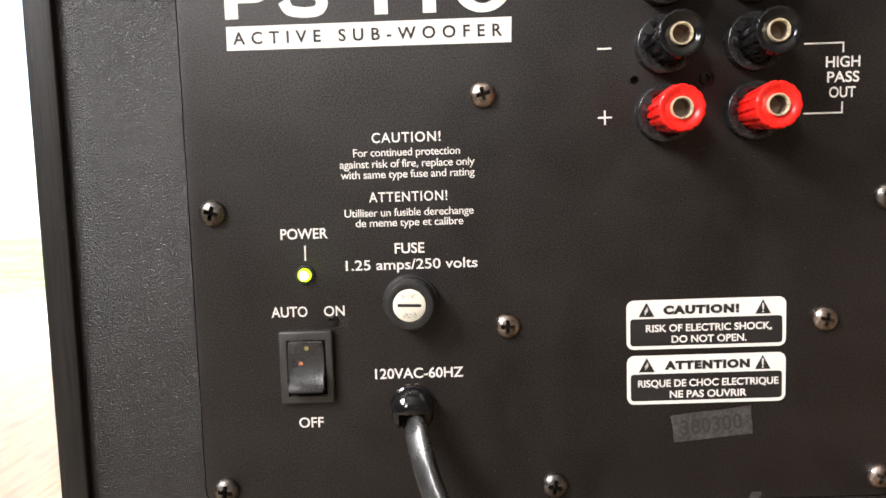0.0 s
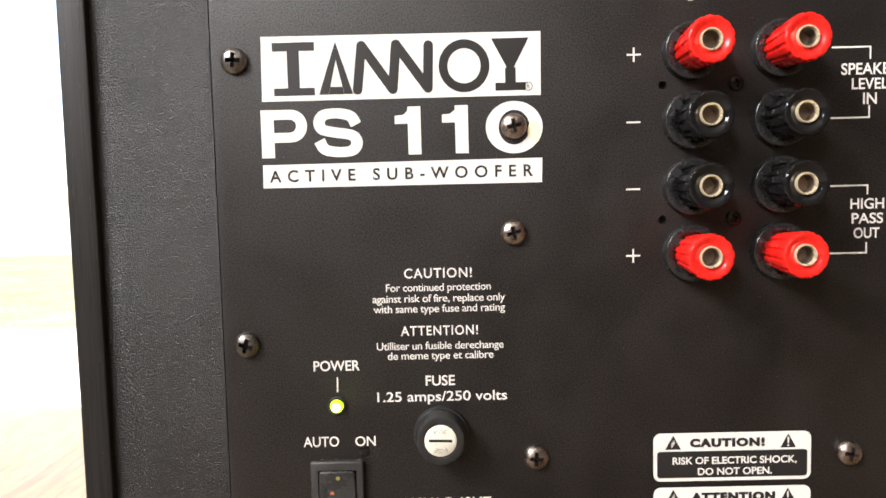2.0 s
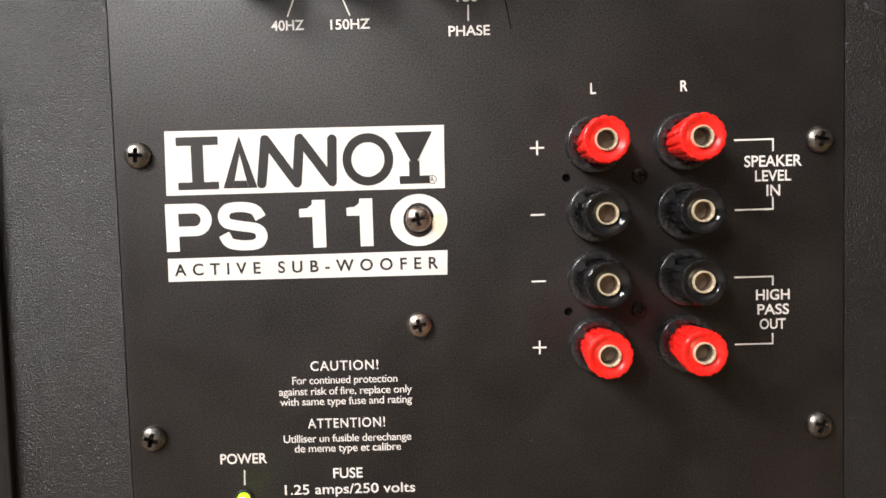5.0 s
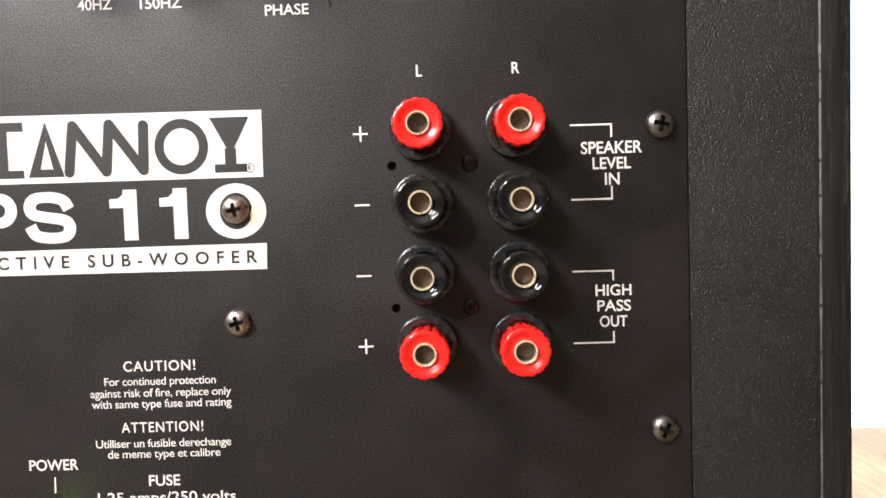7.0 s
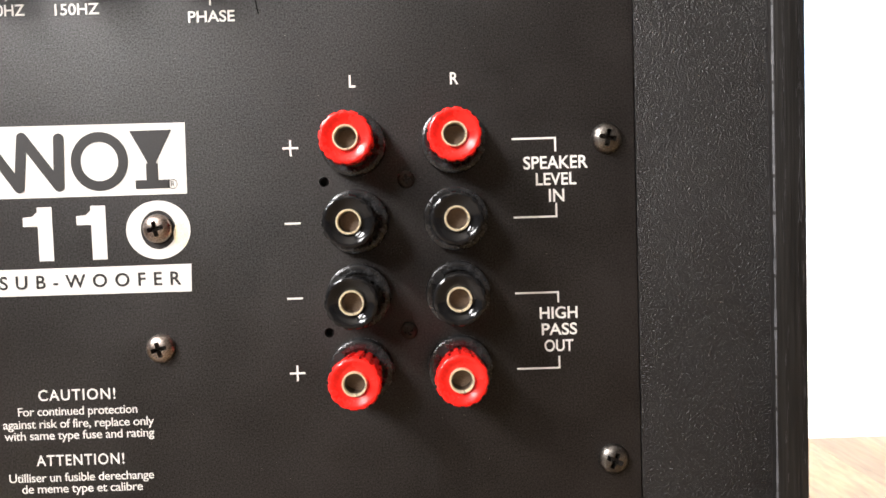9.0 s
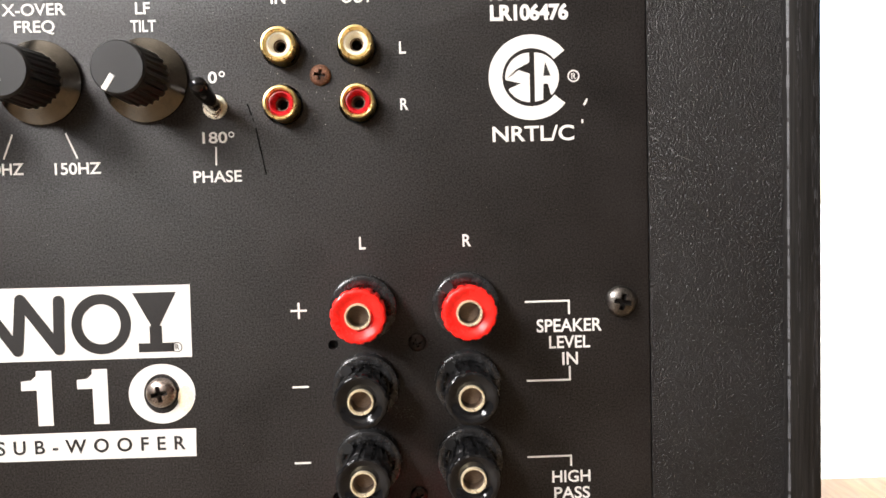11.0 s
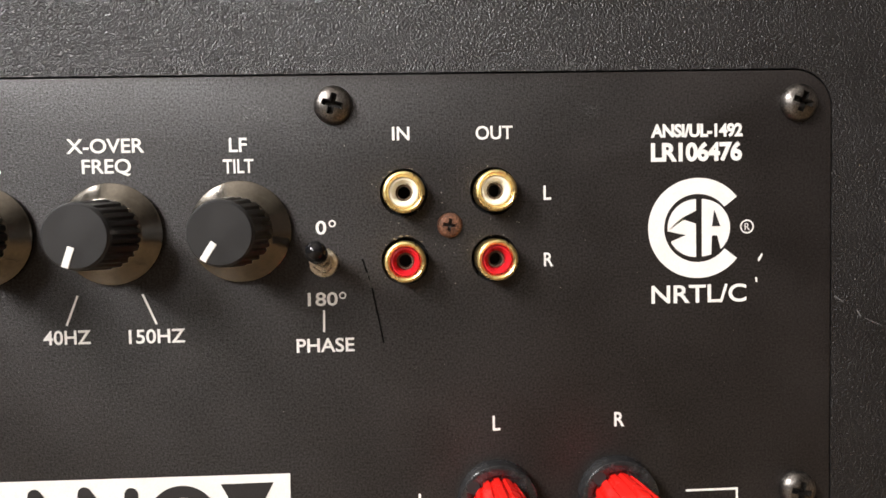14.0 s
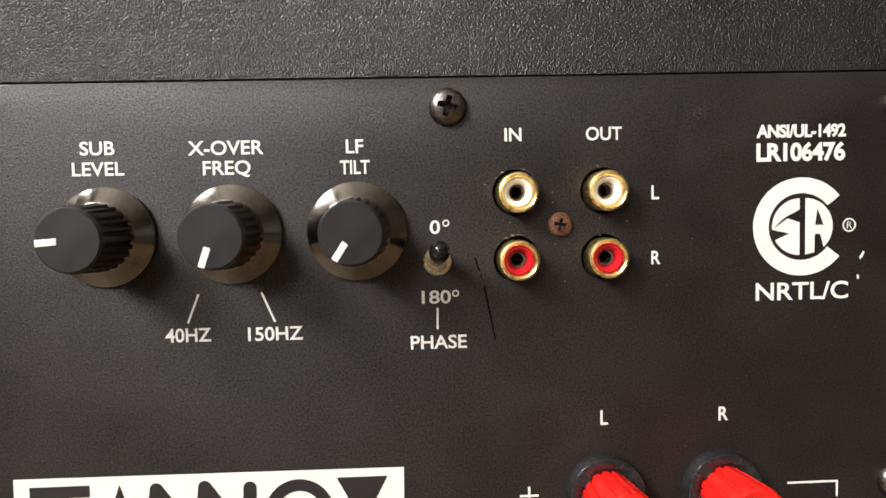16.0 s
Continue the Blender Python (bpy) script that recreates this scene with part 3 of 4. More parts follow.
lever = lathe([(0.5, 0), (0.5, 1.45), (4, 1.6), (9.0, 1.9), (12.0, 2.05), (13.6, 1.85), (14.5, 1.3), (14.9, 0.6), (15.0, 0)], 24)
part("lever", lever, BLACK_GLOSS, toggle, "glossy black plastic lever", (28.6, 0, 281.2), (-12, 0, 0))

# fuse holder
fuse = part("fuse_holder", lathe([(-0.5, 0), (-0.5, 7.95), (1.0, 8.0), (1.5, 7.85), (1.6, 7.4), (2.2, 7.3), (7.4, 7.0), (8.0, 6.75), (8.15, 6.2), (8.0, 5.0), (7.6, 4.75), (7.6, 0)], 56), BLACK_SATIN, amp, "black fuse holder with a cream slotted centre", (-10.4, 0, 123.3))
disc_bm = cut(lathe([(7.0, 0), (7.0, 4.6), (7.75, 4.6), (7.9, 4.4), (7.9, 0)], 40), box(-3.3, 3.3, -9, -7.4, -0.45, 0.45), "disc")
part("slotted_disc", disc_bm, FUSE_CREAM, fuse, "cream plastic disc", (-10.4, 0, 123.3), (0, 2, 0))
part("slot_floor", box(-3.2, 3.2, -7.5, -7.2, -0.43, 0.43), SLOT_BROWN, fuse, "brown bottom of the slot", (-10.4, 0, 123.3), (0, 2, 0))
for turn in (0, 180):
    for letter, a in zip("FUSE", (118, 99, 80, 62)):
        c, e = math.cos(radians(a + turn)), math.sin(radians(a + turn))
        x, z = -10.4 + 2.95 * c, 123.3 + 2.95 * e
        ink(letter, x - 0.42, x + 0.42, z - 0.65, z + 0.65, fuse, GREY_INK, 1.0, 0.0, -7.93, turn=90 - a - turn)

# power rocker
switch = part("rocker_switch", cut(box(-7.8, 7.8, -1.9, 0.0, -10.7, 10.7, 0.6, 3), box(-5.6, 5.75, -5, -0.4, -8.4, 8.1), "frame"), SWITCH_FRAME, amp, "black rocker power switch with coloured dots", (-41.2, 0, 105.0))
part("well", box(-5.55, 5.7, -0.5, -0.3, -8.3, 8.0), HOLE, switch, at=(-41.2, 0, 105.0))
rocker_bm = bmesh.new()
side = [(7.6, -0.5), (7.6, -1.8), (7.2, -2.2), (4.5, -2.1), (1.5, -2.25), (-1.5, -2.75), (-4.0, -3.6), (-5.9, -4.7), (-6.7, -4.75), (-7.1, -4.1), (-7.4, -0.5)]
lo = [rocker_bm.verts.new((-5.25, y, z)) for z, y in side]
hi = [rocker_bm.verts.new((5.25, y, z)) for z, y in side]
rocker_bm.faces.new(lo)
rocker_bm.faces.new(hi)
for k in range(len(side)):
    rocker_bm.faces.new((lo[k], lo[(k + 1) % len(side)], hi[(k + 1) % len(side)], hi[k]))
bmesh.ops.bevel(rocker_bm, geom=[e for e in rocker_bm.edges if abs(abs(e.verts[0].co.x) - 5.25) < 1e-4 and e.verts[0].co.x * e.verts[1].co.x > 0], offset=0.8, segments=3, profile=0.5, affect="EDGES")
part("rocker", rocker_bm, ROCKER_BLACK, switch, "satin black rocker tilted in its frame", (-41.2, 0, 105.2))
for mat, x, z, y, text in ((YELLOW, -40.9, 110.8, -2.1, "yellow dot"), (ORANGE, -42.7, 106.3, -2.28, "orange dot")):
    part("dot", lathe([(-0.3, 0), (-0.3, 0.68), (0.08, 0.64), (0.12, 0)], 20), mat, switch, text, (x, y, z))

# power light
led = part("power_light", lathe([(-0.5, 0), (-0.5, 2.75), (0.5, 2.75), (0.8, 2.5), (0.8, 2.0), (0.2, 2.0), (0.2, 0)], 32), BLACK_SATIN, amp, "lit green power light", (-40.7, 0, 131.9))
part("lens", lathe([(0.1, 1.95), (1.0, 1.9), (1.8, 1.55), (2.3, 0.95), (2.5, 0)], 28), LED, led, "glowing green lens", (-40.7, 0, 131.9))
part("lens_core", lathe([(2.05, 1.25), (2.40, 0.95), (2.62, 0.5), (2.68, 0)], 24), LED_CORE, led, "bright core of the lens", (-40.7, 0, 131.9))

# mains cord with its strain relief
dome = lathe([(-0.5, 0), (-0.5, 6.8), (0.9, 6.8), (1.3, 6.3), (5.5, 6.1), (7.6, 5.4), (8.8, 4.0), (9.3, 2.2), (9.4, 0)], 56)
relief = part("strain_relief", cut(dome, box(-3.7, 3.7, -14, -0.6, -9, 0.6), "relief"), BLACK_GLOSS, amp, "glossy black domed cord strain relief", (-10.8, 0, 91.9), sharp=30)
part("slot", box(-3.65, 3.65, -0.8, -0.62, -5.5, 0.55), HOLE, relief, at=(-10.8, 0, 91.9))
way = [Vector(p) for p in ((-10.6, -1.0, 89.7), (-10.2, -5.0, 89.7), (-9.5, -9.6, 88.4), (-8.5, -13.0, 84.6), (-7.1, -16.2, 79.6), (-5.0, -19.6, 74.0), (-1.4, -23.5, 68), (5, -28.5, 59.5), (20, -38, 40), (45, -60, 14), (75, -110, 4.2), (130, -220, 4.0), (160, -420, 4.0), (40, -900, 4.0), (-300, -1600, 4.0), (-500, -3190, 4.0))]
line = []
for k in range(len(way) - 1):
    p0, p1, p2, p3 = way[max(k - 1, 0)], way[k], way[k + 1], way[min(k + 2, len(way) - 1)]
    for n in range(10):
        u = n / 10
        line.append(0.5 * (2 * p1 + (p2 - p0) * u + (2 * p0 - 5 * p1 + 4 * p2 - p3) * u * u + (3 * p1 - p0 - 3 * p2 + p3) * u ** 3))
line.append(way[-1])
bm = bmesh.new()
rings = []
for k, p in enumerate(line):
    along = (line[min(k + 1, len(line) - 1)] - line[max(k - 1, 0)]).normalized()
    wide = along.cross(Vector((-0.3, -1, 0.02))).normalized()
    thick = wide.cross(along).normalized()
    ring = []
    for j in range(20):
        a = 2 * math.pi * j / 20
        c, e = math.cos(a), math.sin(a)
        ring.append(bm.verts.new(p + wide * 3.3 * math.copysign(abs(c) ** 0.62, c) + thick * 2.3 * math.copysign(abs(e) ** 0.5, e)))
    rings.append(ring)
for one, two in zip(rings, rings[1:]):
    for j in range(20):
        bm.faces.new((one[j], one[(j + 1) % 20], two[(j + 1) % 20], two[j]))
bm.faces.new(rings[0])
bm.faces.new(rings[-1])
part("power_cord", bm, CORD, amp, "flat glossy black mains cord hanging to the floor", sharp=60)

# ---------------------------------------------------------------- printing
for text, x0, x1, z0, z1, space, bold in (
    ("SUB", -42.1, -35.3, 304.0, 306.7, 1.0, 0.016), ("LEVEL", -43.8, -33.6, 299.9, 302.6, 1.0, 0.016),
    ("X-OVER", -20.9, -5.9, 303.6, 306.4, 1.0, 0.016), ("FREQ", -18.1, -8.6, 299.6, 302.4, 1.0, 0.016),
    ("LF", 10.6, 14.1, 303.4, 306.2, 1.0, 0.016), ("TILT", 9.3, 15.3, 299.2, 302.0, 1.0, 0.016),
    ("0", 27.2, 29.3, 286.7, 289.4, 1.0, 0.016), ("180", 25.2, 31.2, 272.3, 275.0, 1.0, 0.016),
    ("PHASE", 22.7, 34.3, 262.9, 265.7, 1.0, 0.016), ("40HZ", -27.0, -17.8, 265.9, 268.7, 1.0, 0.016),
    ("150HZ", -10.4, 0.7, 265.7, 268.5, 1.0, 0.016), ("IN", 42.9, 46.4, 305.2, 307.9, 1.0, 0.016),
    ("OUT", 59.7, 67.2, 305.1, 307.8, 1.0, 0.016), ("L", 73.3, 74.9, 292.7, 295.6, 1.0, 0.016), ("R", 73.2, 75.1, 279.2, 282.0, 1.0, 0.016),
    ("ANSI/UL-1492", 95.5, 114.6, 304.9, 307.6, 0.95, 0.040), ("LR106476", 95.5, 114.5, 300.0, 303.8, 0.95, 0.040),
    ("NRTL/C", 95.4, 115.4, 270.9, 274.6, 1.0, 0.016),
    ("L", 62.1, 63.7, 245.6, 248.7, 1.0, 0.016), ("R", 87.4, 89.5, 245.6, 248.6, 1.0, 0.016),
    ("SPEAKER", 105.2, 121.4, 223.8, 227.0, 1.0, 0.016), ("LEVEL", 108.2, 118.4, 219.7, 222.8, 1.0, 0.016), ("IN", 111.4, 115.3, 215.5, 218.7, 1.0, 0.016),
    ("HIGH", 108.3, 117.9, 185.9, 188.9, 1.0, 0.016), ("PASS", 108.7, 117.7, 181.7, 184.7, 1.0, 0.016), ("OUT", 109.3, 116.7, 177.5, 180.5, 1.0, 0.016),
    ("CAUTION!", -19.9, -0.3, 169.0, 171.8, 1.15, 0.012), ("For continued protection", -25.3, 5.1, 165.2, 167.4, 0.95, 0.006),
    ("against risk of fire, replace only", -29.3, 9.2, 162.0, 164.2, 0.95, 0.006), ("with same type fuse and rating", -29.1, 9.1, 159.0, 161.2, 0.95, 0.006),
    ("ATTENTION!", -21.3, 1.1, 152.2, 155.0, 1.15, 0.012), ("Utilliser un fusible derechange", -28.5, 8.5, 148.1, 150.3, 0.95, 0.006), ("de meme type et calibre", -25.4, 5.5, 145.2, 147.4, 0.95, 0.006),
    ("POWER", -47.2, -33.6, 142.3, 145.3, 1.0, 0.016), ("FUSE", -14.5, -5.95, 137.3, 140.3, 1.0, 0.016), ("1.25 amps/250 volts", -28.8, 9.2, 132.7, 135.6, 1.0, 0.010),
    ("AUTO", -51.0, -40.5, 119.7, 122.7, 1.0, 0.010), ("ON", -35.7, -29.7, 119.7, 122.6, 1.0, 0.010), ("OFF", -44.5, -37.3, 86.7, 89.7, 1.0, 0.010),
    ("120VAC-60HZ", -21.6, 4.2, 100.6, 103.6, 1.0, 0.016)):
    ink(text, x0, x1, z0, z1, plate, None, space, bold)


def printed(name, shapes, mat, label="", y=-0.10):
    return part(name, polygons(shapes, y), mat, plate, label)


for x, z in ((30.5, 288.8), (32.2, 274.3)):
    part("degree_ring", band(x, z, 0.45, 0.45, 0.72, 0.72, -0.10, n=20), INK, plate)
for pts in ([(28.4, 271.2), (28.3, 267.2)], [(-20.1, 275.4), (-22.3, 269.9)], [(-7.3, 275.4), (-4.9, 269.7)], [(-40.3, 140.2), (-40.4, 136.2)]):
    printed("guide_line", stroke(pts, 0.42), INK)
for x, z, cross in ((46.8, 231.0, 1), (46.6, 212.1, 0), (46.4, 193.1, 0), (46.3, 174.0, 1)):
    bars = [[(x - 2.0, z - 0.25), (x + 2.0, z - 0.25), (x + 2.0, z + 0.25), (x - 2.0, z + 0.25)]]
    if cross:
        bars += [[(x - 0.25, z + a), (x + 0.25, z + a), (x + 0.25, z + b), (x - 0.25, z + b)] for a, b in ((-2.0, -0.25), (0.25, 2.0))]
    printed("plus_sign" if cross else "minus_sign", bars, INK)
for pts in ([(102.4, 231.5), (113.3, 231.5), (113.3, 228.1)], [(113.2, 215.2), (113.2, 211.8), (102.4, 211.8)], [(102.2, 192.6), (113.1, 192.6), (113.1, 190.0)], [(113.0, 176.3), (113.0, 173.3), (102.2, 173.3)]):
    w = 0.24
    (ax, az), (bx, bz), (cx, cz) = pts
    flat, up = ((ax, az), (bx, bz)), ((bx, bz), (cx, cz))
    if abs(ax - bx) < 0.5:
        flat, up = up, flat
    (x0, x1), z0 = sorted((flat[0][0], flat[1][0])), flat[0][1]
    za, zb = sorted((up[0][1], up[1][1]))
    za, zb = (za, zb - w) if abs(zb - z0) < 0.1 else (za + w, zb)
    printed("bracket_line", [[(x0, z0 - w), (x1 + w, z0 - w), (x1 + w, z0 + w), (x0, z0 + w)], [(x1 - w, za), (x1 + w, za), (x1 + w, zb), (x1 - w, zb)]], INK)

# maker's plate: white field with plain dark shapes
printed("badge_field", [[(-59.0, 220.6), (20.4, 220.5), (20.6, 238.3), (-58.7, 238.8)]], INK, "white printed badge field")
BADGE = -0.16
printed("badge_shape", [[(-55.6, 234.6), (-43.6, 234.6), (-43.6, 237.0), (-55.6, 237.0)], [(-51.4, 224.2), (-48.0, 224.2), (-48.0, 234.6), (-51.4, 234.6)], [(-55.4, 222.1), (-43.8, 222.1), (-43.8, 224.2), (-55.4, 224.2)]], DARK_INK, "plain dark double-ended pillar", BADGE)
printed("badge_shape", [[(-42.6, 222.2), (-39.9, 222.2), (-37.6, 231.8), (-37.6, 236.9)], [(-32.9, 222.2), (-37.59, 236.9), (-37.59, 231.8), (-35.4, 222.2)]] + [[(-39.85, 222.2), (-35.45, 222.2), (-35.95, 224.3), (-39.35, 224.3)]], DARK_INK, "plain dark triangle outline", BADGE)
zig = [(-31.6, 223.3), (-30.2, 235.6), (-21.6, 223.2), (-20.4, 235.7), (-11.6, 223.3), (-11.2, 235.2)]
bm = bmesh.new()
for n, (p, q) in enumerate(zip(zig, zig[1:])):
    ux, uz = q[0] - p[0], q[1] - p[1]
    s = 1.35 / math.hypot(ux, uz)
    ux, uz = ux * s, uz * s
    y = BADGE - 0.004 * n
    bm.faces.new([bm.verts.new((x, y, z)) for x, z in ((p[0] - uz, p[1] + ux), (p[0] + uz, p[1] - ux), (q[0] + uz, q[1] - ux), (q[0] - uz, q[1] + ux))])
for n, p in enumerate(zig):
    bm.faces.new([bm.verts.new((x, BADGE - 0.03 - 0.004 * n, z)) for x, z in ellipse(p[0], p[1], 1.35, 1.35, 20)])
part("badge_shape", bm, DARK_INK, plate, "dark zigzag band")
part("badge_shape", band(-1.2, 229.2, 4.7, 4.9, 7.2, 7.4, BADGE, n=56), DARK_INK, plate, "dark closed ring")
printed("badge_shape", [[(6.6, 236.6), (17.2, 236.6), (12.9, 228.4), (10.9, 228.4)], [(10.4, 224.2), (13.4, 224.2), (13.4, 228.4), (10.4, 228.4)], [(7.6, 222.0), (16.2, 222.0), (16.2, 224.2), (7.6, 224.2)]], DARK_INK, "plain dark wedge on a pillar", BADGE)
ink("R", 16.5, 17.4, 222.4, 223.7, plate, DARK_INK, 1.0, 0.0, BADGE)
part("badge_mark", band(16.9, 223.0, 1.05, 1.05, 1.25, 1.25, BADGE, n=24), DARK_INK, plate)


def ribbon(outer, inner, y=-0.10):
    """A printed band between two edges given point by point."""
    bm = bmesh.new()
    a, b = [[bm.verts.new((x, y, z)) for x, z in pts] for pts in (outer, inner)]
    for k in range(len(a) - 1):
        bm.faces.new((a[k], a[k + 1], b[k + 1], b[k]))
    return bm


bowl = ribbon([(-55.91, 218.2)] + ellipse(-51.05, 213.55, 4.65, 4.65, 24, 90, -90) + [(-55.91, 208.9)], [(-55.91, 215.4)] + ellipse(-51.4, 213.55, 1.85, 1.85, 24, 90, -90) + [(-55.91, 211.7)])
part("lettering", merge(bowl, polygons([[(-59.6, 204.6), (-55.9, 204.6), (-55.9, 218.2), (-59.6, 218.2)]], -0.10)), INK, plate, "white printed letter P")
spine = [Vector(p) for p in ((-32.4, 213.5), (-33.8, 215.8), (-36.8, 216.75), (-40.4, 216.7), (-42.2, 215.95), (-42.95, 214.2), (-42.2, 212.5), (-40.4, 211.8), (-37.6, 211.3), (-34.8, 210.85), (-33.0, 210.1), (-32.25, 208.4), (-33.0, 206.7), (-34.8, 205.95), (-38.2, 205.9), (-41.5, 206.7), (-43.0, 209.2))]
curve = []
for k in range(len(spine) - 1):
    p0, p1, p2, p3 = spine[max(k - 1, 0)], spine[k], spine[k + 1], spine[min(k + 2, len(spine) - 1)]
    for n in range(6):
        u = n / 6
        curve.append(0.5 * (2 * p1 + (p2 - p0) * u + (2 * p0 - 5 * p1 + 4 * p2 - p3) * u * u + (3 * p1 - p0 - 3 * p2 + p3) * u ** 3))
curve.append(spine[-1])
sides = ([], [])
for k, p in enumerate(curve):
    d = (curve[min(k + 1, len(curve) - 1)] - curve[max(k - 1, 0)]).normalized()
    h = 1.42 + 0.22 * abs(d.y)
    sides[0].append((p.x - d.y * h, p.y + d.x * h))
    sides[1].append((p.x + d.y * h, p.y - d.x * h))
part("lettering", ribbon(*sides), INK, plate, "white printed letter S")
for x in (-13.9, -0.4):
    printed("lettering", [[(x - 3.7, 204.6), (x, 204.6), (x, 218.2), (x - 3.7, 218.2)], [(x - 7.4, 213.4), (x - 3.7, 213.4), (x - 3.7, 218.2), (x - 3.75, 217.0), (x - 5.0, 215.9), (x - 7.4, 215.7)]], INK, "white printed figure one")
part("lettering", band(12.7, 211.6, 4.4, 4.9, 8.1, 7.4, -0.10), INK, plate, "white printed nought round a screw")
printed("glue_smear", [ellipse(18.4, 210.2, 1.9, 3.3, 20)], STAIN, "yellowed smear of glue", -0.125)
printed("model_bar", [[(-59.6, 196.0), (20.4, 195.8), (20.6, 202.8), (-59.5, 202.6)]], INK, "white printed bar")
ink("ACTIVE SUB-WOOFER", -57.7, 17.9, 197.6, 201.0, plate, DARK_INK, 1.75, 0.018, BADGE)

# certification mark: plain shapes
part("approval_mark", band(105.2, 286.3, 7.05, 7.0, 10.4, 10.3, -0.10, 38, 322, 60), INK, plate, "white open ring printed mark")
half = ellipse(104.8, 286.3, 5.95, 5.95, 36, 90, 270)
printed("approval_mark", [[p for p in half if p[1] > 285.6] + [(102.6, 284.9), (99.6, 283.6)] + [p for p in half if p[1] < 283.4] + [(104.8, 287.2), (101.6, 288.3), (104.8, 289.9)]], INK, "white half disc with two notches")
half = ellipse(106.0, 286.3, 5.95, 5.95, 36, 90, -48)
printed("approval_mark", [half + [(109.2, 284.7), (108.1, 284.7), (108.0, 280.8), (106.0, 280.4)]], INK, "white half disc with a notch")
printed("approval_mark", [[(108.1, 286.6), (109.9, 286.6), (108.6, 290.0)]], DARK_INK, "", BADGE)
ink("R", 115.0, 116.1, 285.7, 287.1, plate, None, 1.0, 0.0)
part("approval_mark", band(115.5, 286.4, 1.15, 1.15, 1.45, 1.45, -0.10, n=28), INK, plate)

# warning boxes
for z0, z1, head, one, two, hx, ox, tx in (
    (107.0, 121.5, "CAUTION!", "RISK OF ELECTRIC SHOCK,", "DO NOT OPEN.", (62.5, 84.4), (57.4, 93.7), (64.8, 86.5)),
    (90.7, 105.2, "ATTENTION", "RISQUE DE CHOC ELECTRIQUE", "NE PAS OUVRIR", (62.8, 87.5), (55.0, 95.8), (64.2, 86.6))):
    printed("warning_field", [rounded(51.8, 97.9, z0, z1, 2.2)], INK, "white printed warning box")
    printed("warning_field", [rounded(52.9, 96.8, z0 + 1.05, z1 - 5.5, 0.9, 3)], DARK_INK, "black printed field", BADGE)
    ink(head, *hx, z1 - 4.35, z1 - 1.75, plate, DARK_INK, 1.2, 0.075, BADGE)
    ink(one, *ox, z1 - 9.4, z1 - 7.25, plate, None, 1.0, 0.024, -0.22)
    ink(two, *tx, z1 - 12.7, z1 - 10.55, plate, None, 1.0, 0.024, -0.22)
    for x in (57.6, 91.2):
        printed("warning_triangle", [[(x - 2.3, z1 - 4.9), (x + 2.3, z1 - 4.9), (x, z1 - 0.7)]], DARK_INK, "", BADGE)
    printed("flash_sign", [[(57.9, z1 - 1.9), (56.9, z1 - 3.3), (57.5, z1 - 3.2), (57.1, z1 - 4.5), (58.2, z1 - 2.9), (57.6, z1 - 3.0)]], INK, "", -0.22)
    printed("exclamation_sign", [[(90.95, z1 - 1.8), (91.0, z1 - 3.7), (91.4, z1 - 3.7), (91.45, z1 - 1.8)], ellipse(91.2, z1 - 4.25, 0.26, 0.26, 10)], INK, "", -0.22)

# stamped tape label
tape = part("label_tape", outline_plate([(-11.6, -4.0), (11.4, -4.3), (11.7, -1.5), (11.5, 1.2), (11.8, 4.1), (3, 4.0), (-4, 4.2), (-11.9, 4.1), (-11.5, 0.5)], -0.14, 0), TAPE, amp, "worn grey tape label with a faded stamped number", (76.6, 0, 84.2), (0, -6, 0))
ob = ink("380300", 67.8, 85.6, 81.9, 86.4, tape, TAPE_INK, 1.1, 0.02, -0.20)
ob.location = ((-0.0002, -0.0002, 0))
part("tape_scrap", outline_plate([(87.6, 61.4), (90.9, 61.6), (91.2, 63.2), (88.2, 63.4)], -0.12, 0), TAPE, amp, "torn scrap of tape")

# scratches, chips and dust
printed("pen_line", stroke([(36.4, 281.4), (37.2, 278.9)], 0.36) + stroke([(37.5, 278.0), (37.7, 277.4)], 0.22) + stroke([(38.2, 275.5), (39.1, 270.5)], 0.38) + stroke([(39.2, 270.3), (40.2, 264.6)], 0.34), PEN, "stray black pen line")
printed("paint_chip", [[(118.6, 280.9), (118.9, 280.6), (118.4, 279.6), (117.9, 279.0), (117.8, 279.7)], [(117.2, 275.9), (117.7, 275.8), (117.7, 274.9), (117.3, 274.9)]], INK, "small white paint chips")


def specks(n, x0, x1, z0, z1, lo, hi, y):
    bm = bmesh.new()
    for _ in range(n):
        x, z, r = random.uniform(x0, x1), random.uniform(z0, z1), random.uniform(lo, hi)
        a, e = random.uniform(0, 6.28), random.uniform(0.3, 1)
        bm.faces.new([bm.verts.new((x + r * math.cos(a + k * 1.257) * (e if k % 2 else 1), y, z + r * math.sin(a + k * 1.257))) for k in range(5)])
    return bm


dust = merge(specks(260, PX0 + 3, PX1 - 3, PZ0 + 3, PZ1 - 3, 0.04, 0.10, -0.05), specks(40, 36, 70, 276, 300, 0.06, 0.16, -0.05))
smear = merge(*[specks(70, x - 2.5, x + 2.5, z - 1.6, z + 1.6, 0.05, 0.11, -0.045) for x, z in ((-41, 308.6), (16, 311), (82.6, 310.6), (-31, 117.6), (72, 205))])
tagged(part("smear", smear, DUST_DIM, plate, "faint pale rub marks"), kind="stuff")
tagged(part("dust", dust, DUST, plate, "pale specks of dust"), kind="stuff")
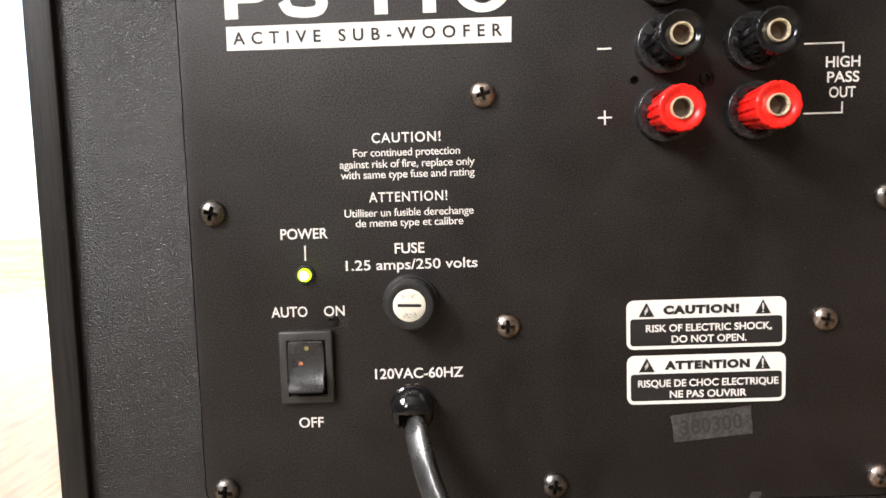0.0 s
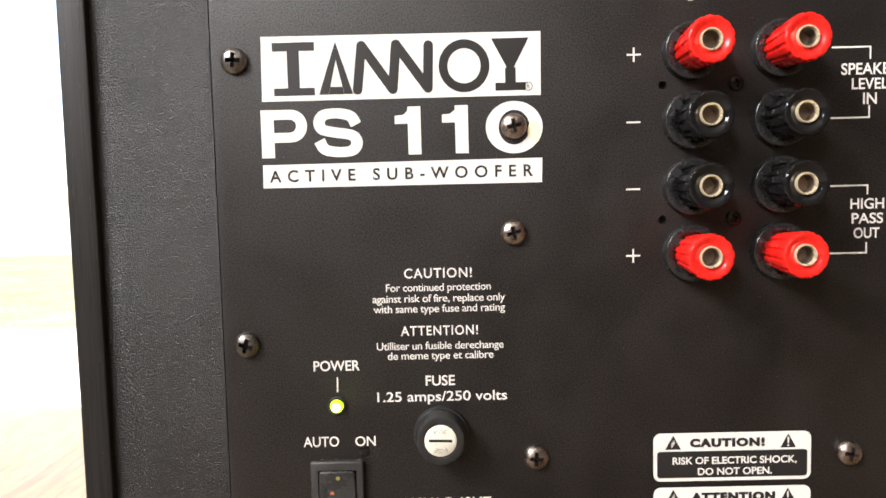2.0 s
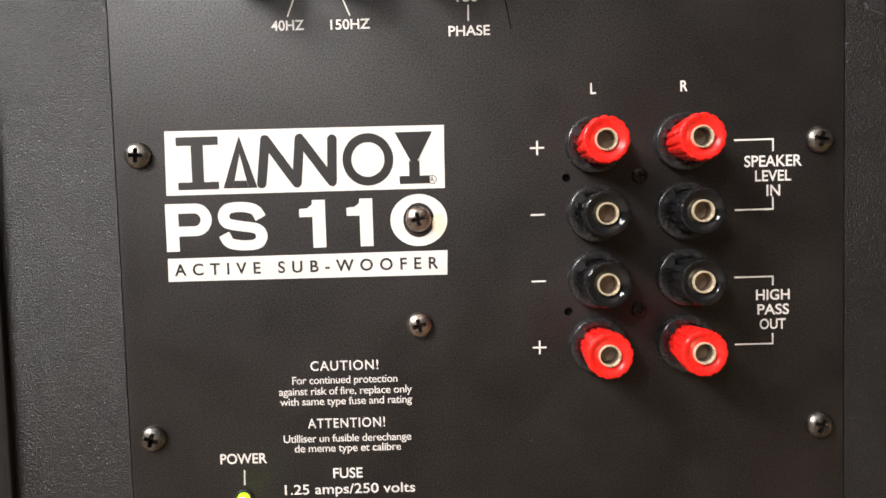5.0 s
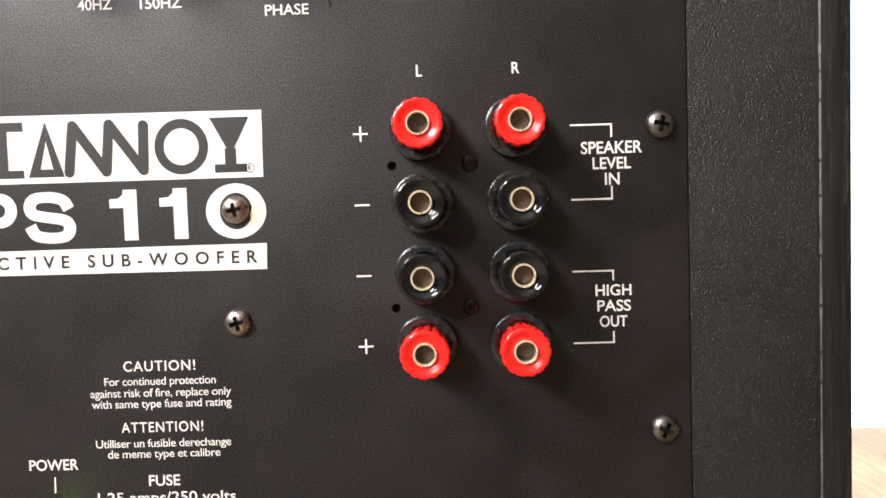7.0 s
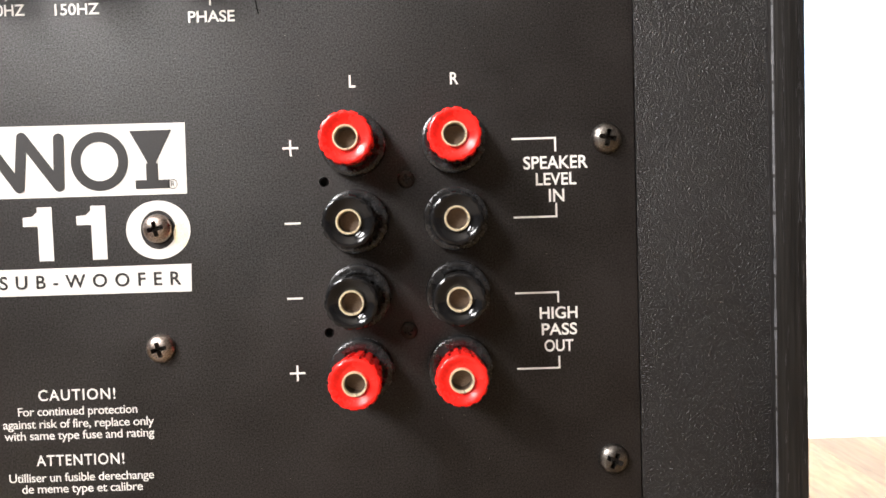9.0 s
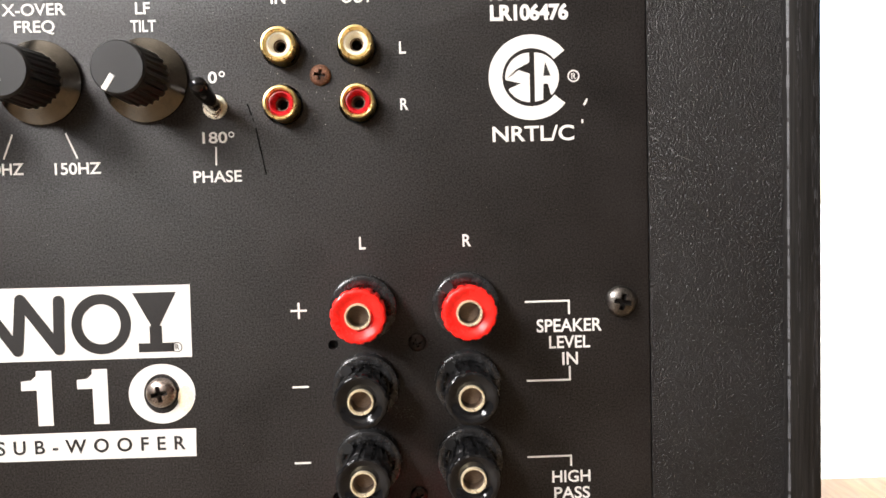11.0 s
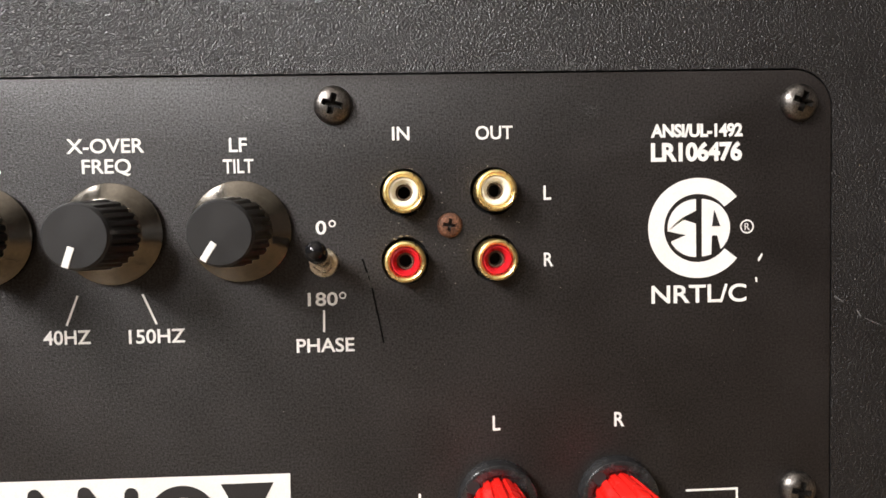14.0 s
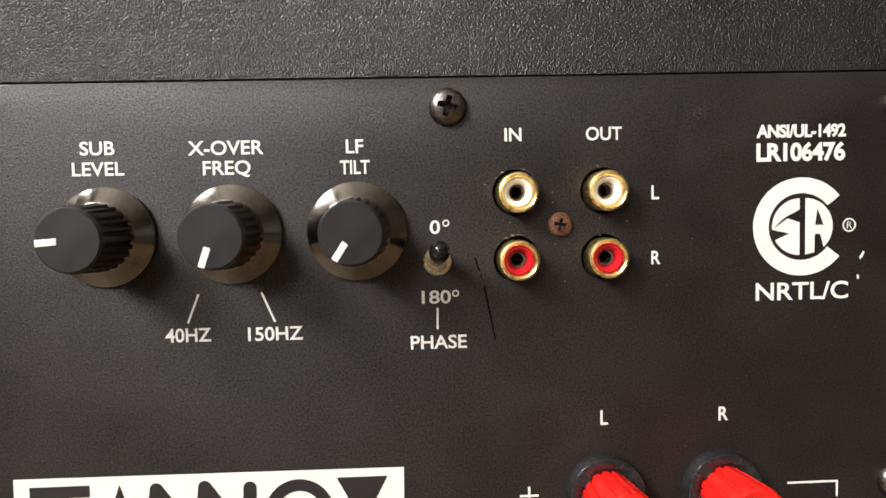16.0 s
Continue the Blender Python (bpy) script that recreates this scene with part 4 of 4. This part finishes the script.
scuff = merge(polygons(stroke([(134.4, 271.4), (136.2, 270.2)], 0.25) + stroke([(139.2, 268.4), (140.0, 267.0)], 0.28) + stroke([(141.0, 266.6), (144.6, 265.0)], 0.16), 0.20), specks(60, IX0 + 2, PX0 - 2, 70, 340, 0.05, 0.12, 0.21), specks(90, PX1 + 2, IX1 - 2, 70, 340, 0.05, 0.13, 0.21), specks(6, 150, 166, 262, 266, 0.1, 0.22, 0.20))
tagged(part("scuff", scuff, DUST_DIM, cabinet, "pale scuffs and dust on the vinyl"), kind="stuff")

streaks = bmesh.new()
for x0, x1, n in ((IX1 + 1.2, OX1 - 0.5, 420), (OX0 + 0.9, IX0 - 1.2, 60)):
    for _ in range(n):
        x = random.choice((x0 + 1.6, x1 - 0.7, x1 - 1.3)) + random.gauss(0, 0.3)
        z, h, w = OZ1 - 10 - abs(random.gauss(0, 110)), random.uniform(0.8, 4.5), random.uniform(0.02, 0.05)
        if x0 < x < x1 and z > OZ0 + 10:
            streaks.faces.new([streaks.verts.new(c) for c in ((x - w, -2.03, z), (x + w, -2.03, z), (x + w * 0.5, -2.03, z + h), (x - w * 0.5, -2.03, z + h))])
# highlight on the right panel's inner bevel, painted as a broken grey strip
z = OZ0 + 12
while z < OZ1 - 16:
    h, w = random.uniform(1.5, 6), random.uniform(0.10, 0.26)
    streaks.faces.new([streaks.verts.new(c) for c in ((IX1 + 0.2 - w, -1.82 + w, z), (IX1 + 0.2 + w, -1.82 - w, z), (IX1 + 0.2 + w, -1.82 - w, z + h), (IX1 + 0.2 - w, -1.82 + w, z + h))])
    z += h + random.choice((0.05, 0.1, 0.9))
tagged(part("worn_grain", streaks, WEAR_AND_GLINT, cabinet, "worn grey streaks along the grain and a painted highlight on the inner edge"), kind="stuff")

crumbs = bmesh.new()
for cx, cz, r, n in ((45.0, 281.0, 5.0, 16), (45.0, 294.7, 5.0, 5), (-10.4, 123.0, 7.6, 10), (-10.8, 91.9, 7.0, 14)):
    for _ in range(n):
        a = radians(random.gauss(105, 38))
        x, z, q = cx + r * math.cos(a), cz + r * math.sin(a), random.uniform(0.1, 0.28)
        vs = [crumbs.verts.new((x + random.uniform(-q, q) * 1.6, -random.uniform(0.05, 0.5), z + random.uniform(-q, q))) for _ in range(4)]
        for f in ((0, 1, 2), (0, 1, 3), (0, 2, 3), (1, 2, 3)):
            crumbs.faces.new([vs[k] for k in f])
for _ in range(22):
    x, q = random.uniform(-48.5, -34), random.uniform(0.06, 0.2)
    vs = [crumbs.verts.new((x + random.uniform(-q, q) * 2, -random.uniform(0.1, 1.4), 115.75 + random.uniform(0, q * 2))) for _ in range(4)]
    for f in ((0, 1, 2), (0, 1, 3), (0, 2, 3), (1, 2, 3)):
        crumbs.faces.new([vs[k] for k in f])
tagged(part("crumb", crumbs, CRUMB, amp, "tan crumbs of dirt round the fittings"), kind="stuff")

part("glue_drop", lathe([(-0.2, 0), (-0.2, 1.7), (0.1, 1.6), (0.3, 1.1), (0.38, 0)], 24), BLACK_GLOSS, amp, "small glossy drop of dried glue", (-33.0, 0, 118.0))
